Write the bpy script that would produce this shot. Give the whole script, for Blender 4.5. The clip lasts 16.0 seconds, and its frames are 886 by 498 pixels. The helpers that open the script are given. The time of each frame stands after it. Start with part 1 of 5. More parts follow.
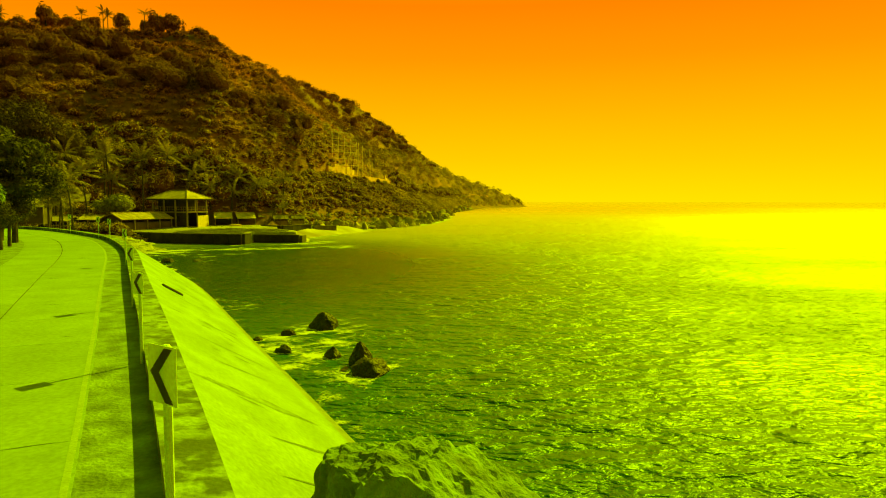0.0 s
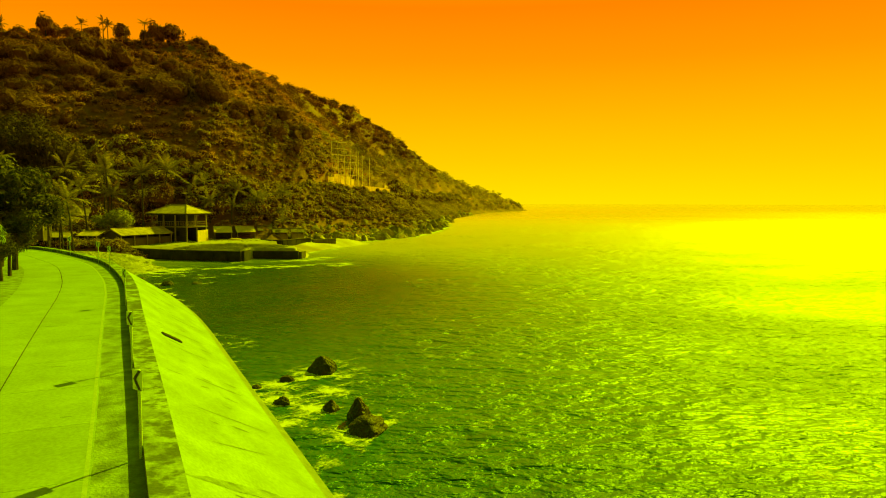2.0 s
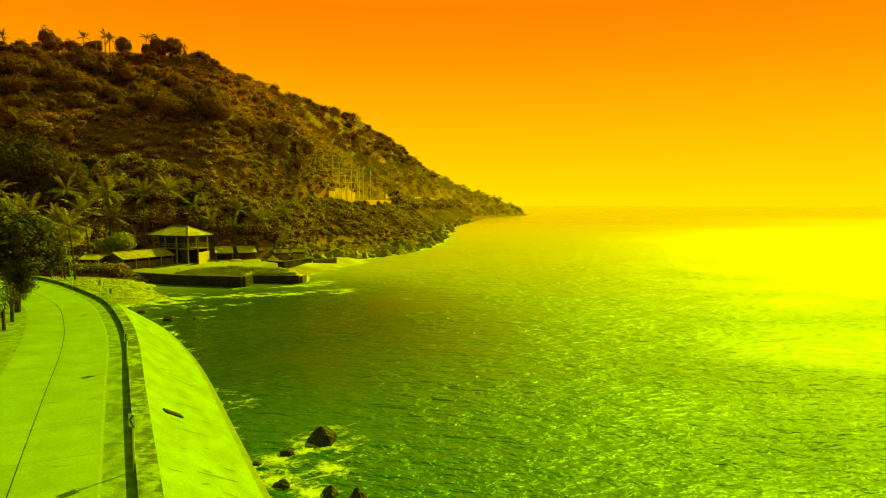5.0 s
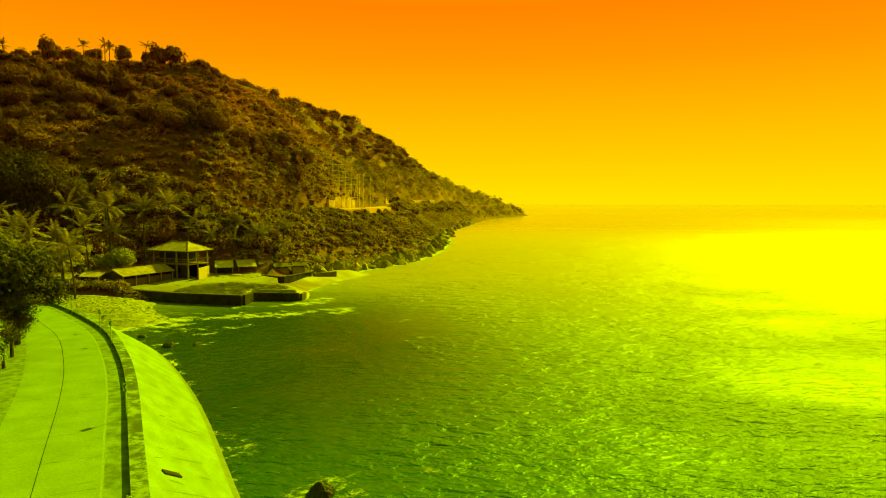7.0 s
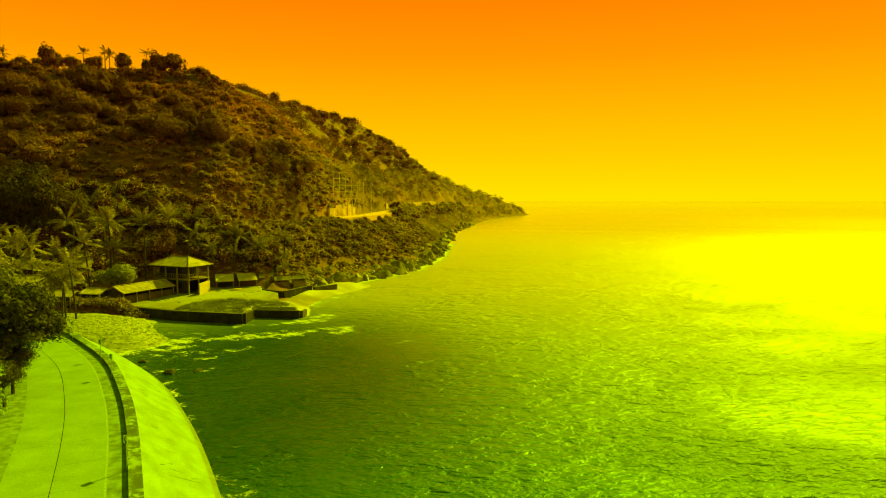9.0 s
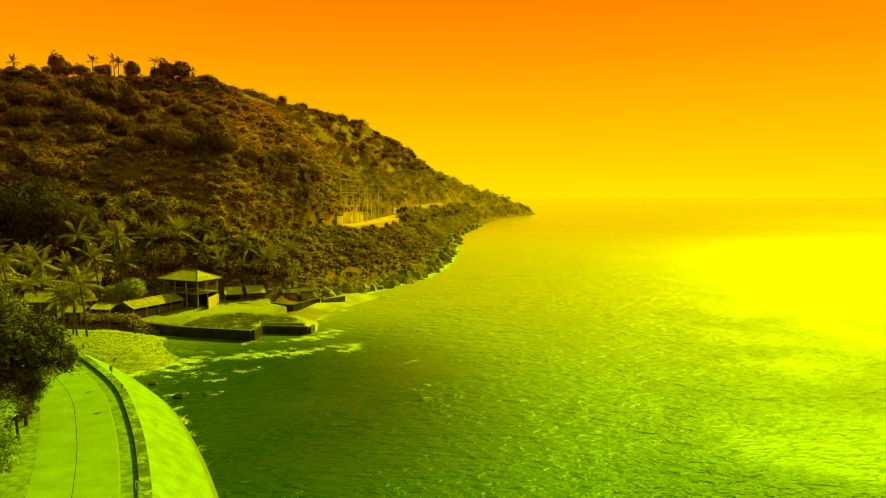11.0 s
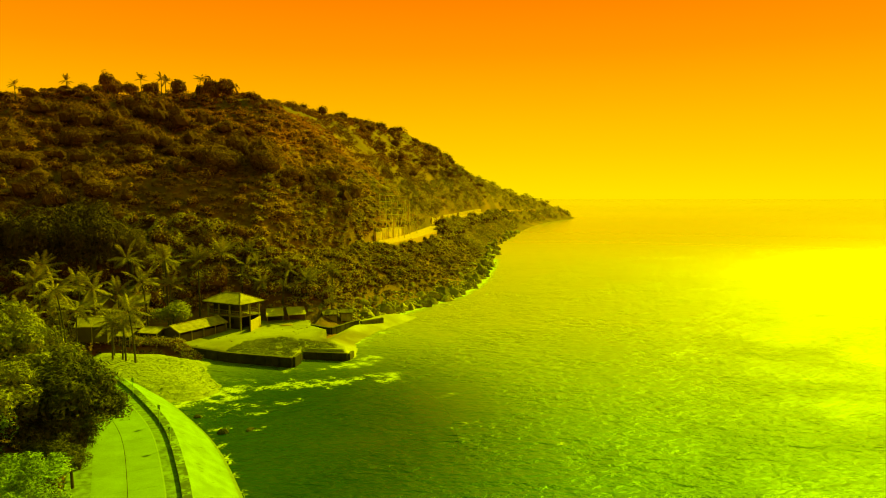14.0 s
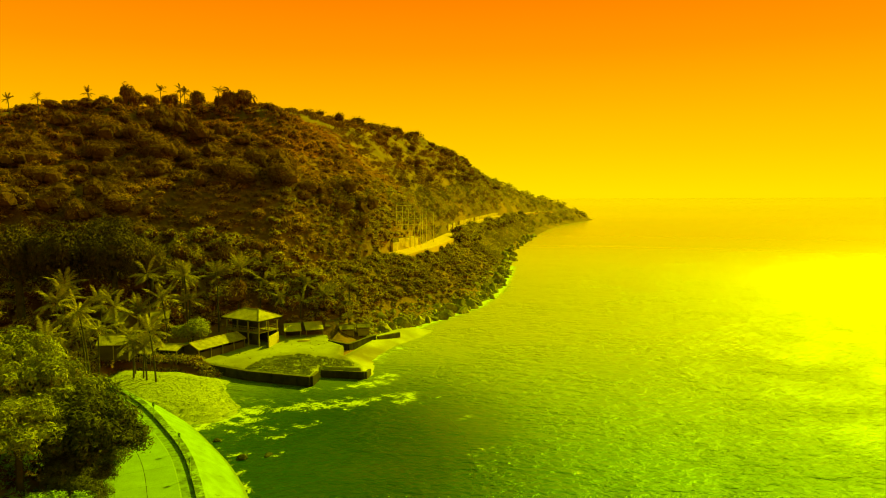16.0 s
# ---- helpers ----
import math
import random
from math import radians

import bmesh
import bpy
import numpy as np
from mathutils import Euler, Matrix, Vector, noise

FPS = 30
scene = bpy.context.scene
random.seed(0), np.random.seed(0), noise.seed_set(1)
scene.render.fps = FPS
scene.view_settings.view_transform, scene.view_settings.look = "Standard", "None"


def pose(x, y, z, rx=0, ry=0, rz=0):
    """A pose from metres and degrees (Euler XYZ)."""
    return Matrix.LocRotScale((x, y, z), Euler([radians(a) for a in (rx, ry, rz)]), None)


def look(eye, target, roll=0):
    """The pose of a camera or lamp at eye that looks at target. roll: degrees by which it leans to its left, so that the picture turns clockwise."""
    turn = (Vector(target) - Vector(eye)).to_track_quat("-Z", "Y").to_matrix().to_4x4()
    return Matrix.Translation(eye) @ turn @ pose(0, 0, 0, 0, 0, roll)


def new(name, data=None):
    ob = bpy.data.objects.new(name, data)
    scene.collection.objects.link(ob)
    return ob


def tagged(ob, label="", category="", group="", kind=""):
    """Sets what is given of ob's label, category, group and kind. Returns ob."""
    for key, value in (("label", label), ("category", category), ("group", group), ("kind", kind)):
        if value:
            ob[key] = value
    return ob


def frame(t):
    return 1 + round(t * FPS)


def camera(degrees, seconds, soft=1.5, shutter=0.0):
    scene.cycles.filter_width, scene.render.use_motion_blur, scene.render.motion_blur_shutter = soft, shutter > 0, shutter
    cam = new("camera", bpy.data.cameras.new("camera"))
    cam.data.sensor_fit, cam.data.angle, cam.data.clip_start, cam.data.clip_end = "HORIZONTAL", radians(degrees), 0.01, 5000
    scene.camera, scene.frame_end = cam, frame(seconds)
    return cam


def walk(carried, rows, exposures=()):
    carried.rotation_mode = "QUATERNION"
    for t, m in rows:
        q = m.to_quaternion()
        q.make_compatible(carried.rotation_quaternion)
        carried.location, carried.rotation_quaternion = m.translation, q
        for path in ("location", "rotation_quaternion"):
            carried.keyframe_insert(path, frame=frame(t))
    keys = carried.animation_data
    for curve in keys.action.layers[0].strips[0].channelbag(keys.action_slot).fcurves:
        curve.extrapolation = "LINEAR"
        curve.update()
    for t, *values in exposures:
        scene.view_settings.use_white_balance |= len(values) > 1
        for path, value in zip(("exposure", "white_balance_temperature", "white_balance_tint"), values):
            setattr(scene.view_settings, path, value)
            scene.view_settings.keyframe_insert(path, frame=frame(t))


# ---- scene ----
cam = camera(66.44, 16.0, soft=1.0)
PATH = [
    (0, (-0.345, -0.016, 7.879), (4.204, 99.624, 0.726), 0.131),
    (0.5, (-0.278, -0.064, 8.498), (4.271, 99.590, 1.532), 0.136),
    (1, (-0.214, -0.077, 9.142), (4.348, 99.577, 2.188), 0.137),
    (1.5, (-0.211, -0.070, 9.805), (4.372, 99.584, 2.864), 0.119),
    (2, (-0.235, -0.078, 10.501), (4.345, 99.582, 3.651), 0.107),
    (2.5, (-0.225, -0.095, 11.141), (4.321, 99.569, 4.321), 0.128),
    (3, (-0.193, -0.129, 11.808), (4.329, 99.544, 5.108), 0.156),
    (3.5, (-0.150, -0.182, 12.505), (4.376, 99.498, 5.922), 0.182),
    (4, (-0.146, -0.188, 13.250), (4.336, 99.493, 6.659), 0.183),
    (6.5, (0.015, -0.061, 17.595), (4.354, 99.606, 10.695), 0.111),
    (7, (0.053, 0.021, 18.510), (4.384, 99.684, 11.533), 0.100),
    (7.5, (0.099, 0.138, 19.484), (4.393, 99.794, 12.398), 0.081),
    (8, (0.129, 0.243, 20.514), (4.390, 99.896, 13.365), 0.045),
    (10.5, (0.172, 0.222, 25.073), (4.059, 99.825, 17.067), -0.038),
    (11, (0.141, 0.193, 26.027), (3.271, 99.826, 18.054), -0.055),
    (11.5, (0.121, 0.164, 26.954), (2.283, 99.818, 18.921), -0.067),
    (12, (0.129, 0.147, 27.879), (1.212, 99.817, 19.841), -0.066),
    (12.5, (0.140, 0.133, 28.789), (0.231, 99.805, 20.697), -0.060),
    (13, (0.130, 0.093, 29.700), (-0.761, 99.757, 21.555), -0.051),
    (13.5, (0.132, 0.016, 30.596), (-1.621, 99.672, 22.497), -0.033),
    (14, (0.133, -0.061, 31.504), (-2.338, 99.587, 23.499), -0.032),
    (14.5, (0.134, -0.109, 32.412), (-3.050, 99.519, 24.401), -0.054),
    (15, (0.147, -0.113, 33.353), (-3.621, 99.493, 25.322), -0.092),
    (15.5, (0.156, -0.087, 34.309), (-4.177, 99.490, 26.209), -0.147),
    (16, (0.166, -0.040, 35.310), (-4.752, 99.508, 27.183), -0.213),
]
walk(cam, [(t, look(eye, target, roll)) for t, eye, target, roll in PATH])

# ---- world, sun, exposure ----
SUN_AZ, SUN_EL = 36.0, 38.5      # degrees right of +Y, degrees up
world = bpy.data.worlds.new("sky")
scene.world = world
world.use_nodes = True
wt = world.node_tree
wt.nodes.clear()
w_out = wt.nodes.new("ShaderNodeOutputWorld")
w_bg = wt.nodes.new("ShaderNodeBackground")
w_sky = wt.nodes.new("ShaderNodeTexSky")
w_sky.sky_type = "NISHITA"
w_sky.sun_disc = False
w_sky.sun_elevation, w_sky.sun_rotation = radians(SUN_EL), radians(SUN_AZ)
w_co = wt.nodes.new("ShaderNodeTexCoord")
w_sep = wt.nodes.new("ShaderNodeSeparateXYZ")
w_ramp = wt.nodes.new("ShaderNodeValToRGB")
wt.links.new(w_co.outputs["Generated"], w_sep.inputs[0])
wt.links.new(w_sep.outputs["Z"], w_ramp.inputs[0])
els = w_ramp.color_ramp.elements
els[0].position, els[0].color = 0.0, (1.0, 0.76, 0.0, 1)
els[1].position, els[1].color = 1.0, (0.22, 0.48, 0.0, 1)
for p, c in ((0.06, (1.0, 0.60, 0.0, 1)), (0.13, (1.0, 0.45, 0.0, 1)), (0.20, (1.0, 0.31, 0.0, 1)),
             (0.27, (1.0, 0.225, 0.0, 1)), (0.36, (0.86, 0.38, 0.0, 1)), (0.46, (0.60, 0.56, 0.0, 1)), (0.62, (0.38, 0.62, 0.0, 1))):
    e = els.new(p)
    e.color = c
w_tint = wt.nodes.new("ShaderNodeMix")
w_tint.data_type, w_tint.blend_type = "RGBA", "MULTIPLY"
w_tint.inputs["Factor"].default_value = 1.0
w_tint.inputs["B"].default_value = (0.003, 0.0014, 0.0, 1)
wt.links.new(w_sky.outputs[0], w_tint.inputs["A"])
w_add = wt.nodes.new("ShaderNodeMix")
w_add.data_type, w_add.blend_type = "RGBA", "ADD"
w_add.inputs["Factor"].default_value = 1.0
wt.links.new(w_ramp.outputs["Color"], w_add.inputs["A"])
wt.links.new(w_tint.outputs["Result"], w_add.inputs["B"])
wt.links.new(w_add.outputs["Result"], w_bg.inputs["Color"])
w_bg.inputs["Strength"].default_value = 1.0
# the sky is brightest on the sun's side and falls off smoothly to the far side
w_dot = wt.nodes.new("ShaderNodeVectorMath")
w_dot.operation = "DOT_PRODUCT"
w_dot.inputs[1].default_value = (math.sin(radians(SUN_AZ)), math.cos(radians(SUN_AZ)), 0.0)
wt.links.new(w_co.outputs["Generated"], w_dot.inputs[0])
w_fall = wt.nodes.new("ShaderNodeMapRange")
w_fall.interpolation_type = "SMOOTHSTEP"
for key, val in (("From Min", -0.85), ("From Max", 0.25), ("To Min", 0.13), ("To Max", 1.0)):
    w_fall.inputs[key].default_value = val
wt.links.new(w_dot.outputs["Value"], w_fall.inputs["Value"])
wt.links.new(w_fall.outputs[0], w_bg.inputs["Strength"])
wt.links.new(w_bg.outputs[0], w_out.inputs[0])

sun_data = bpy.data.lights.new("sun", "SUN")
sun_data.energy, sun_data.angle, sun_data.color = 6.5, radians(0.6), (0.86, 1.0, 0.0)
sun = new("sun", sun_data)
_a, _e = radians(SUN_AZ), radians(SUN_EL)
SUN_DIR = Vector((math.sin(_a) * math.cos(_e), math.cos(_a) * math.cos(_e), math.sin(_e)))
sun.matrix_world = look(SUN_DIR * 300, (0, 0, 0))
scene.view_settings.exposure = 0.0


# ---- materials ----
def material(name, base, second=None, rough=0.8, scale=2.0, fine=14.0, bump=0.3, spec=0.3, island=0.0, objrand=0.0,
             metal=0.0, stretch=(1, 1, 1), third=None, depth=0.05, contrast=0.5):
    """Two-scale procedural surface: large blotches and fine grain between base and second, with relief."""
    m = bpy.data.materials.new(name)
    m.use_nodes = True
    t = m.node_tree
    b = t.nodes["Principled BSDF"]
    b.inputs["Roughness"].default_value = rough
    b.inputs["Metallic"].default_value = metal
    b.inputs["Specular IOR Level"].default_value = spec
    second = second or tuple(c * 0.6 for c in base)
    co = t.nodes.new("ShaderNodeNewGeometry")
    mp = t.nodes.new("ShaderNodeMapping")
    mp.inputs["Scale"].default_value = stretch
    t.links.new(co.outputs["Position"], mp.inputs[0])
    n1, n2 = t.nodes.new("ShaderNodeTexNoise"), t.nodes.new("ShaderNodeTexNoise")
    for n, s, d in ((n1, scale, 5.0), (n2, fine, 4.0)):
        n.inputs["Scale"].default_value = s
        n.inputs["Detail"].default_value = d
        t.links.new(mp.outputs[0], n.inputs["Vector"])
    half = 0.5 * (1 - contrast)
    r1 = t.nodes.new("ShaderNodeMapRange")
    r1.inputs["From Min"].default_value, r1.inputs["From Max"].default_value = half + 0.05, 0.95 - half
    t.links.new(n1.outputs["Fac"], r1.inputs["Value"])
    mx = t.nodes.new("ShaderNodeMix")
    mx.data_type = "RGBA"
    mx.inputs["A"].default_value, mx.inputs["B"].default_value = (*base, 1), (*second, 1)
    t.links.new(r1.outputs[0], mx.inputs["Factor"])
    col = mx.outputs["Result"]
    mg = t.nodes.new("ShaderNodeMix")
    mg.data_type, mg.blend_type = "RGBA", "MULTIPLY"
    mg.inputs["Factor"].default_value = 0.7
    rg = t.nodes.new("ShaderNodeMapRange")
    rg.inputs["To Min"].default_value, rg.inputs["To Max"].default_value = 0.45, 1.5
    t.links.new(n2.outputs["Fac"], rg.inputs["Value"])
    t.links.new(col, mg.inputs["A"])
    t.links.new(rg.outputs[0], mg.inputs["B"])
    col = mg.outputs["Result"]
    if third:
        n3 = t.nodes.new("ShaderNodeTexNoise")
        n3.inputs["Scale"].default_value, n3.inputs["Detail"].default_value = scale * 0.23, 6.0
        t.links.new(mp.outputs[0], n3.inputs["Vector"])
        r3 = t.nodes.new("ShaderNodeMapRange")
        r3.inputs["From Min"].default_value, r3.inputs["From Max"].default_value = 0.48, 0.66
        t.links.new(n3.outputs["Fac"], r3.inputs["Value"])
        m3 = t.nodes.new("ShaderNodeMix")
        m3.data_type = "RGBA"
        m3.inputs["B"].default_value = (*third, 1)
        t.links.new(r3.outputs[0], m3.inputs["Factor"])
        t.links.new(col, m3.inputs["A"])
        col = m3.outputs["Result"]
    for amount, node, sock in ((island, "ShaderNodeNewGeometry", "Random Per Island"), (objrand, "ShaderNodeObjectInfo", "Random")):
        if amount:
            g = t.nodes.new(node)
            rr = t.nodes.new("ShaderNodeMapRange")
            rr.inputs["To Min"].default_value, rr.inputs["To Max"].default_value = 1 - amount, 1 + amount
            t.links.new(g.outputs[sock], rr.inputs["Value"])
            mi = t.nodes.new("ShaderNodeMix")
            mi.data_type, mi.blend_type = "RGBA", "MULTIPLY"
            mi.inputs["Factor"].default_value = 1.0
            t.links.new(col, mi.inputs["A"])
            t.links.new(rr.outputs[0], mi.inputs["B"])
            col = mi.outputs["Result"]
    t.links.new(col, b.inputs["Base Color"])
    if bump:
        bp = t.nodes.new("ShaderNodeBump")
        bp.inputs["Strength"].default_value, bp.inputs["Distance"].default_value = bump, depth
        t.links.new(n2.outputs["Fac"], bp.inputs["Height"])
        t.links.new(bp.outputs[0], b.inputs["Normal"])
    return m


def leaf_material(name, base, second, island=0.45, scale=0.05, trans=0.42, dry=None):
    """Leaves: broad patches of two greens, each leaf its own shade, some light passing through."""
    m = material(name, base, second, rough=0.75, scale=scale, fine=2.2, bump=0.8, depth=0.3, spec=0.06, island=island, contrast=0.35)
    t = m.node_tree
    b = t.nodes["Principled BSDF"]
    out = t.nodes["Material Output"]
    if dry:
        # drier, browner growth uphill
        g, sz, rz = t.nodes.new("ShaderNodeNewGeometry"), t.nodes.new("ShaderNodeSeparateXYZ"), t.nodes.new("ShaderNodeMapRange")
        t.links.new(g.outputs["Position"], sz.inputs[0])
        t.links.new(sz.outputs["Z"], rz.inputs["Value"])
        rz.inputs["From Min"].default_value, rz.inputs["From Max"].default_value = 8.0, 62.0
        md = t.nodes.new("ShaderNodeMix")
        md.data_type, md.blend_type = "RGBA", "MULTIPLY"
        md.inputs["B"].default_value = (*dry, 1)
        t.links.new(rz.outputs[0], md.inputs["Factor"])
        t.links.new(b.inputs["Base Color"].links[0].from_socket, md.inputs["A"])
        t.links.new(md.outputs["Result"], b.inputs["Base Color"])
    tr = t.nodes.new("ShaderNodeBsdfTranslucent")
    t.links.new(b.inputs["Base Color"].links[0].from_socket, tr.inputs["Color"])
    mix = t.nodes.new("ShaderNodeMixShader")
    mix.inputs[0].default_value = trans
    t.links.new(b.outputs[0], mix.inputs[1])
    t.links.new(tr.outputs[0], mix.inputs[2])
    t.links.new(mix.outputs[0], out.inputs[0])
    return m


M_SLAB = material("road_concrete", (0.225, 0.365, 0.26), (0.176, 0.285, 0.2), rough=0.85, scale=0.5, fine=9, bump=0.15, objrand=0.06)
M_JOINT = material("joint_tar", (0.05, 0.045, 0.04), rough=0.9)
M_SHOULDER = material("rough_concrete", (0.224, 0.35, 0.25), (0.104, 0.16, 0.115), rough=0.95, scale=1.4, fine=11, bump=0.9, depth=0.05, contrast=0.4)
M_LINE = material("worn_road_paint", (0.288, 0.43, 0.34), (0.224, 0.33, 0.25), rough=0.7, scale=3, fine=20, bump=0.05)
M_REVET = material("revetment_concrete", (0.245, 0.40, 0.285), (0.185, 0.30, 0.215), rough=0.85, scale=0.45, fine=6, bump=0.35, objrand=0.05, contrast=0.4,
                   stretch=(1, 1, 2.5))
M_STAIN = material("weather_stain", (0.109, 0.17, 0.12), (0.154, 0.24, 0.17), rough=0.9, scale=2, fine=10, bump=0.1)
M_REVET_WET = material("wet_algae_concrete", (0.104, 0.16, 0.08), (0.176, 0.27, 0.15), rough=0.5, scale=1.5, fine=12, bump=0.3)
M_WALL = material("parapet_concrete", (0.25, 0.385, 0.28), (0.085, 0.125, 0.09), rough=0.9, scale=2.0, fine=9, bump=0.5, objrand=0.07, contrast=0.25, third=(0.07, 0.10, 0.07))
M_POST = material("galvanised_post", (0.585, 0.88, 0.76), (0.49, 0.73, 0.62), rough=0.55, scale=6, fine=30, bump=0.05)
M_BOARD = material("sign_sheet", (0.626, 0.92, 0.7), (0.571, 0.84, 0.62), rough=0.5, scale=3, fine=20, bump=0.02)
M_BLACK = material("sign_black", (0.035, 0.03, 0.028), rough=0.5, scale=4, fine=20, bump=0.0)
M_ROCK = material("wet_dark_rock", (0.038, 0.034, 0.028), (0.015, 0.0135, 0.011), rough=0.6, scale=1.6, fine=7, bump=0.8, depth=0.12)
M_BOULDER = material("pale_boulder_stone", (0.207, 0.36, 0.28), (0.086, 0.145, 0.105), rough=0.9, scale=1.3, fine=7, bump=0.9, depth=0.10, contrast=0.4)
M_RIPRAP = material("shore_rock", (0.42, 0.36, 0.20), (0.15, 0.125, 0.07), rough=0.9, scale=0.6, fine=4, bump=0.8, depth=0.15, objrand=0.5)
M_RUBBLE = material("pale_shore_rubble", (0.48, 0.42, 0.25), (0.26, 0.225, 0.13), rough=0.9, scale=0.8, fine=4, bump=0.5)
M_SOIL = material("hill_soil", (0.235, 0.115, 0.018), (0.125, 0.064, 0.011), rough=1.0, scale=0.12, fine=1.2, bump=0.8, depth=0.4, third=(0.31, 0.148, 0.028))
M_SAND = material("grey_sand", (0.50, 0.48, 0.30), (0.36, 0.34, 0.22), rough=0.95, scale=0.3, fine=5, bump=0.25, third=(0.22, 0.175, 0.11))
M_YARD = material("packed_yard_sand", (0.35, 0.345, 0.21), (0.24, 0.235, 0.14), rough=0.95, scale=0.25, fine=4, bump=0.25, third=(0.12, 0.09, 0.05))
M_GRAVEL = material("shingle_gravel", (0.38, 0.41, 0.25), (0.22, 0.235, 0.14), rough=0.95, scale=1.6, fine=7, bump=0.8, depth=0.12, contrast=0.4)
M_SEAWALL = material("seawall_masonry", (0.060, 0.050, 0.036), (0.024, 0.020, 0.014), rough=0.9, scale=0.8, fine=5, bump=0.5, objrand=0.15)
M_SEATOP = material("seawall_cap", (0.15, 0.13, 0.09), (0.08, 0.068, 0.048), rough=0.9, scale=0.9, fine=6, bump=0.4)
M_THATCH = material("weathered_sheet_roof", (0.50, 0.41, 0.24), (0.30, 0.24, 0.14), rough=0.85, scale=0.9, fine=4, bump=0.5, objrand=0.12, contrast=0.4)
M_THATCH_DARK = material("palm_thatch", (0.30, 0.25, 0.15), (0.16, 0.13, 0.075), rough=1.0, scale=1.0, fine=6, bump=0.8, depth=0.1, objrand=0.15)
M_HOUSEWALL = material("aged_wall_paint", (0.13, 0.10, 0.065), (0.07, 0.052, 0.033), rough=0.9, scale=0.6, fine=6, bump=0.2)
M_HOUSELIGHT = material("pale_render", (0.66, 0.52, 0.32), (0.48, 0.37, 0.22), rough=0.9, scale=0.7, fine=7, bump=0.2)
M_DARKWOOD = material("dark_timber", (0.06, 0.048, 0.03), (0.03, 0.024, 0.015), rough=0.85, scale=1.0, fine=8, bump=0.3)
M_PALEWOOD = material("grey_timber", (0.40, 0.34, 0.22), (0.26, 0.21, 0.13), rough=0.85, scale=1.0, fine=8, bump=0.2)
M_BARK = material("bark", (0.10, 0.08, 0.05), (0.045, 0.035, 0.022), rough=0.95, scale=1.5, fine=9, bump=0.8)
# twigs inside the crowns, coloured dark to stand for the inner shade
M_TWIG_SHADE = material("twig_shade", (0.17, 0.075, 0.016), (0.09, 0.04, 0.009), rough=1.0, scale=0.8, fine=3, bump=0.8, depth=0.3, spec=0.02)
M_PALMBARK = material("palm_bark", (0.11, 0.092, 0.055), (0.055, 0.046, 0.028), rough=0.95, scale=2.0, fine=9, bump=0.6, stretch=(1, 1, 4))
M_RETAIN = material("roadside_retaining_concrete", (0.66, 0.45, 0.22), (0.42, 0.28, 0.13), rough=0.9, scale=0.35, fine=3, bump=0.4, contrast=0.35)
M_HROAD = material("dusty_hill_road", (0.72, 0.40, 0.18), (0.55, 0.30, 0.13), rough=0.9, scale=0.3, fine=3, bump=0.2)
M_BAMBOO = material("weathered_bamboo", (0.95, 0.84, 0.56), (0.78, 0.66, 0.42), rough=0.7, scale=1, fine=6, bump=0.1)
M_SHEET = material("pale_sheet_roof", (0.85, 0.72, 0.46), (0.62, 0.51, 0.32), rough=0.7, scale=0.6, fine=5, bump=0.2, contrast=0.4)
for _m in (M_BOARD, M_BLACK, M_SHEET):
    # thin fibreglass sheets that let some daylight through
    _t = _m.node_tree
    _tr, _mx = _t.nodes.new("ShaderNodeBsdfTranslucent"), _t.nodes.new("ShaderNodeMixShader")
    _tr.inputs["Color"].default_value = (0.8, 0.8, 0.6, 1) if _m is not M_BLACK else (0.26, 0.25, 0.18, 1)
    _mx.inputs[0].default_value = 0.22 if _m is not M_BLACK else 0.45
    _t.links.new(_t.nodes["Principled BSDF"].outputs[0], _mx.inputs[1])
    _t.links.new(_tr.outputs[0], _mx.inputs[2])
    _t.links.new(_mx.outputs[0], _t.nodes["Material Output"].inputs[0])
DRY = (1.0, 0.58, 0.5)
L_HILL = leaf_material("dry_hill_leaves", (0.68, 0.44, 0.02), (0.40, 0.26, 0.013), island=0.22, trans=0.05, dry=DRY)
L_SHORE = leaf_material("shore_scrub_leaves", (0.56, 0.41, 0.02), (0.29, 0.21, 0.013), island=0.22, trans=0.08)
L_HTREE = leaf_material("hill_tree_leaves", (0.34, 0.22, 0.01), (0.18, 0.118, 0.006), island=0.22, trans=0.04, dry=DRY)
# darker copy of the hill tree leaves, with the slope's shade put into the colour
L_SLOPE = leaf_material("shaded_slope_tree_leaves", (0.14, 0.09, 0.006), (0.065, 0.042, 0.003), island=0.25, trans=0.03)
L_DRY = leaf_material("dry_brush_leaves", (0.62, 0.42, 0.035), (0.42, 0.27, 0.02), island=0.25, trans=0.2, dry=DRY)
L_TREE = leaf_material("tree_leaves", (0.58, 0.44, 0.024), (0.31, 0.235, 0.014), island=0.25, scale=0.3, trans=0.10)
L_BUSH = leaf_material("roadside_bush_leaves", (0.30, 0.44, 0.025), (0.15, 0.22, 0.014), island=0.3, scale=0.3, trans=0.15)
L_MIDTREE = leaf_material("feathery_tree_leaves", (0.36, 0.34, 0.02), (0.18, 0.17, 0.011), island=0.3, scale=0.3, trans=0.12)
# base colour lowered to stand for the shade on the backlit side
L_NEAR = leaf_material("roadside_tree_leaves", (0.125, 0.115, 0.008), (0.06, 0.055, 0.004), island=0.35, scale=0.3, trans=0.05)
L_PALM = leaf_material("palm_leaves", (0.42, 0.34, 0.024), (0.20, 0.16, 0.012), island=0.3, scale=0.3, trans=0.22, dry=DRY)
L_GROUND = leaf_material("creeper_leaves", (0.30, 0.29, 0.04), (0.16, 0.155, 0.022), island=0.35, scale=0.2)


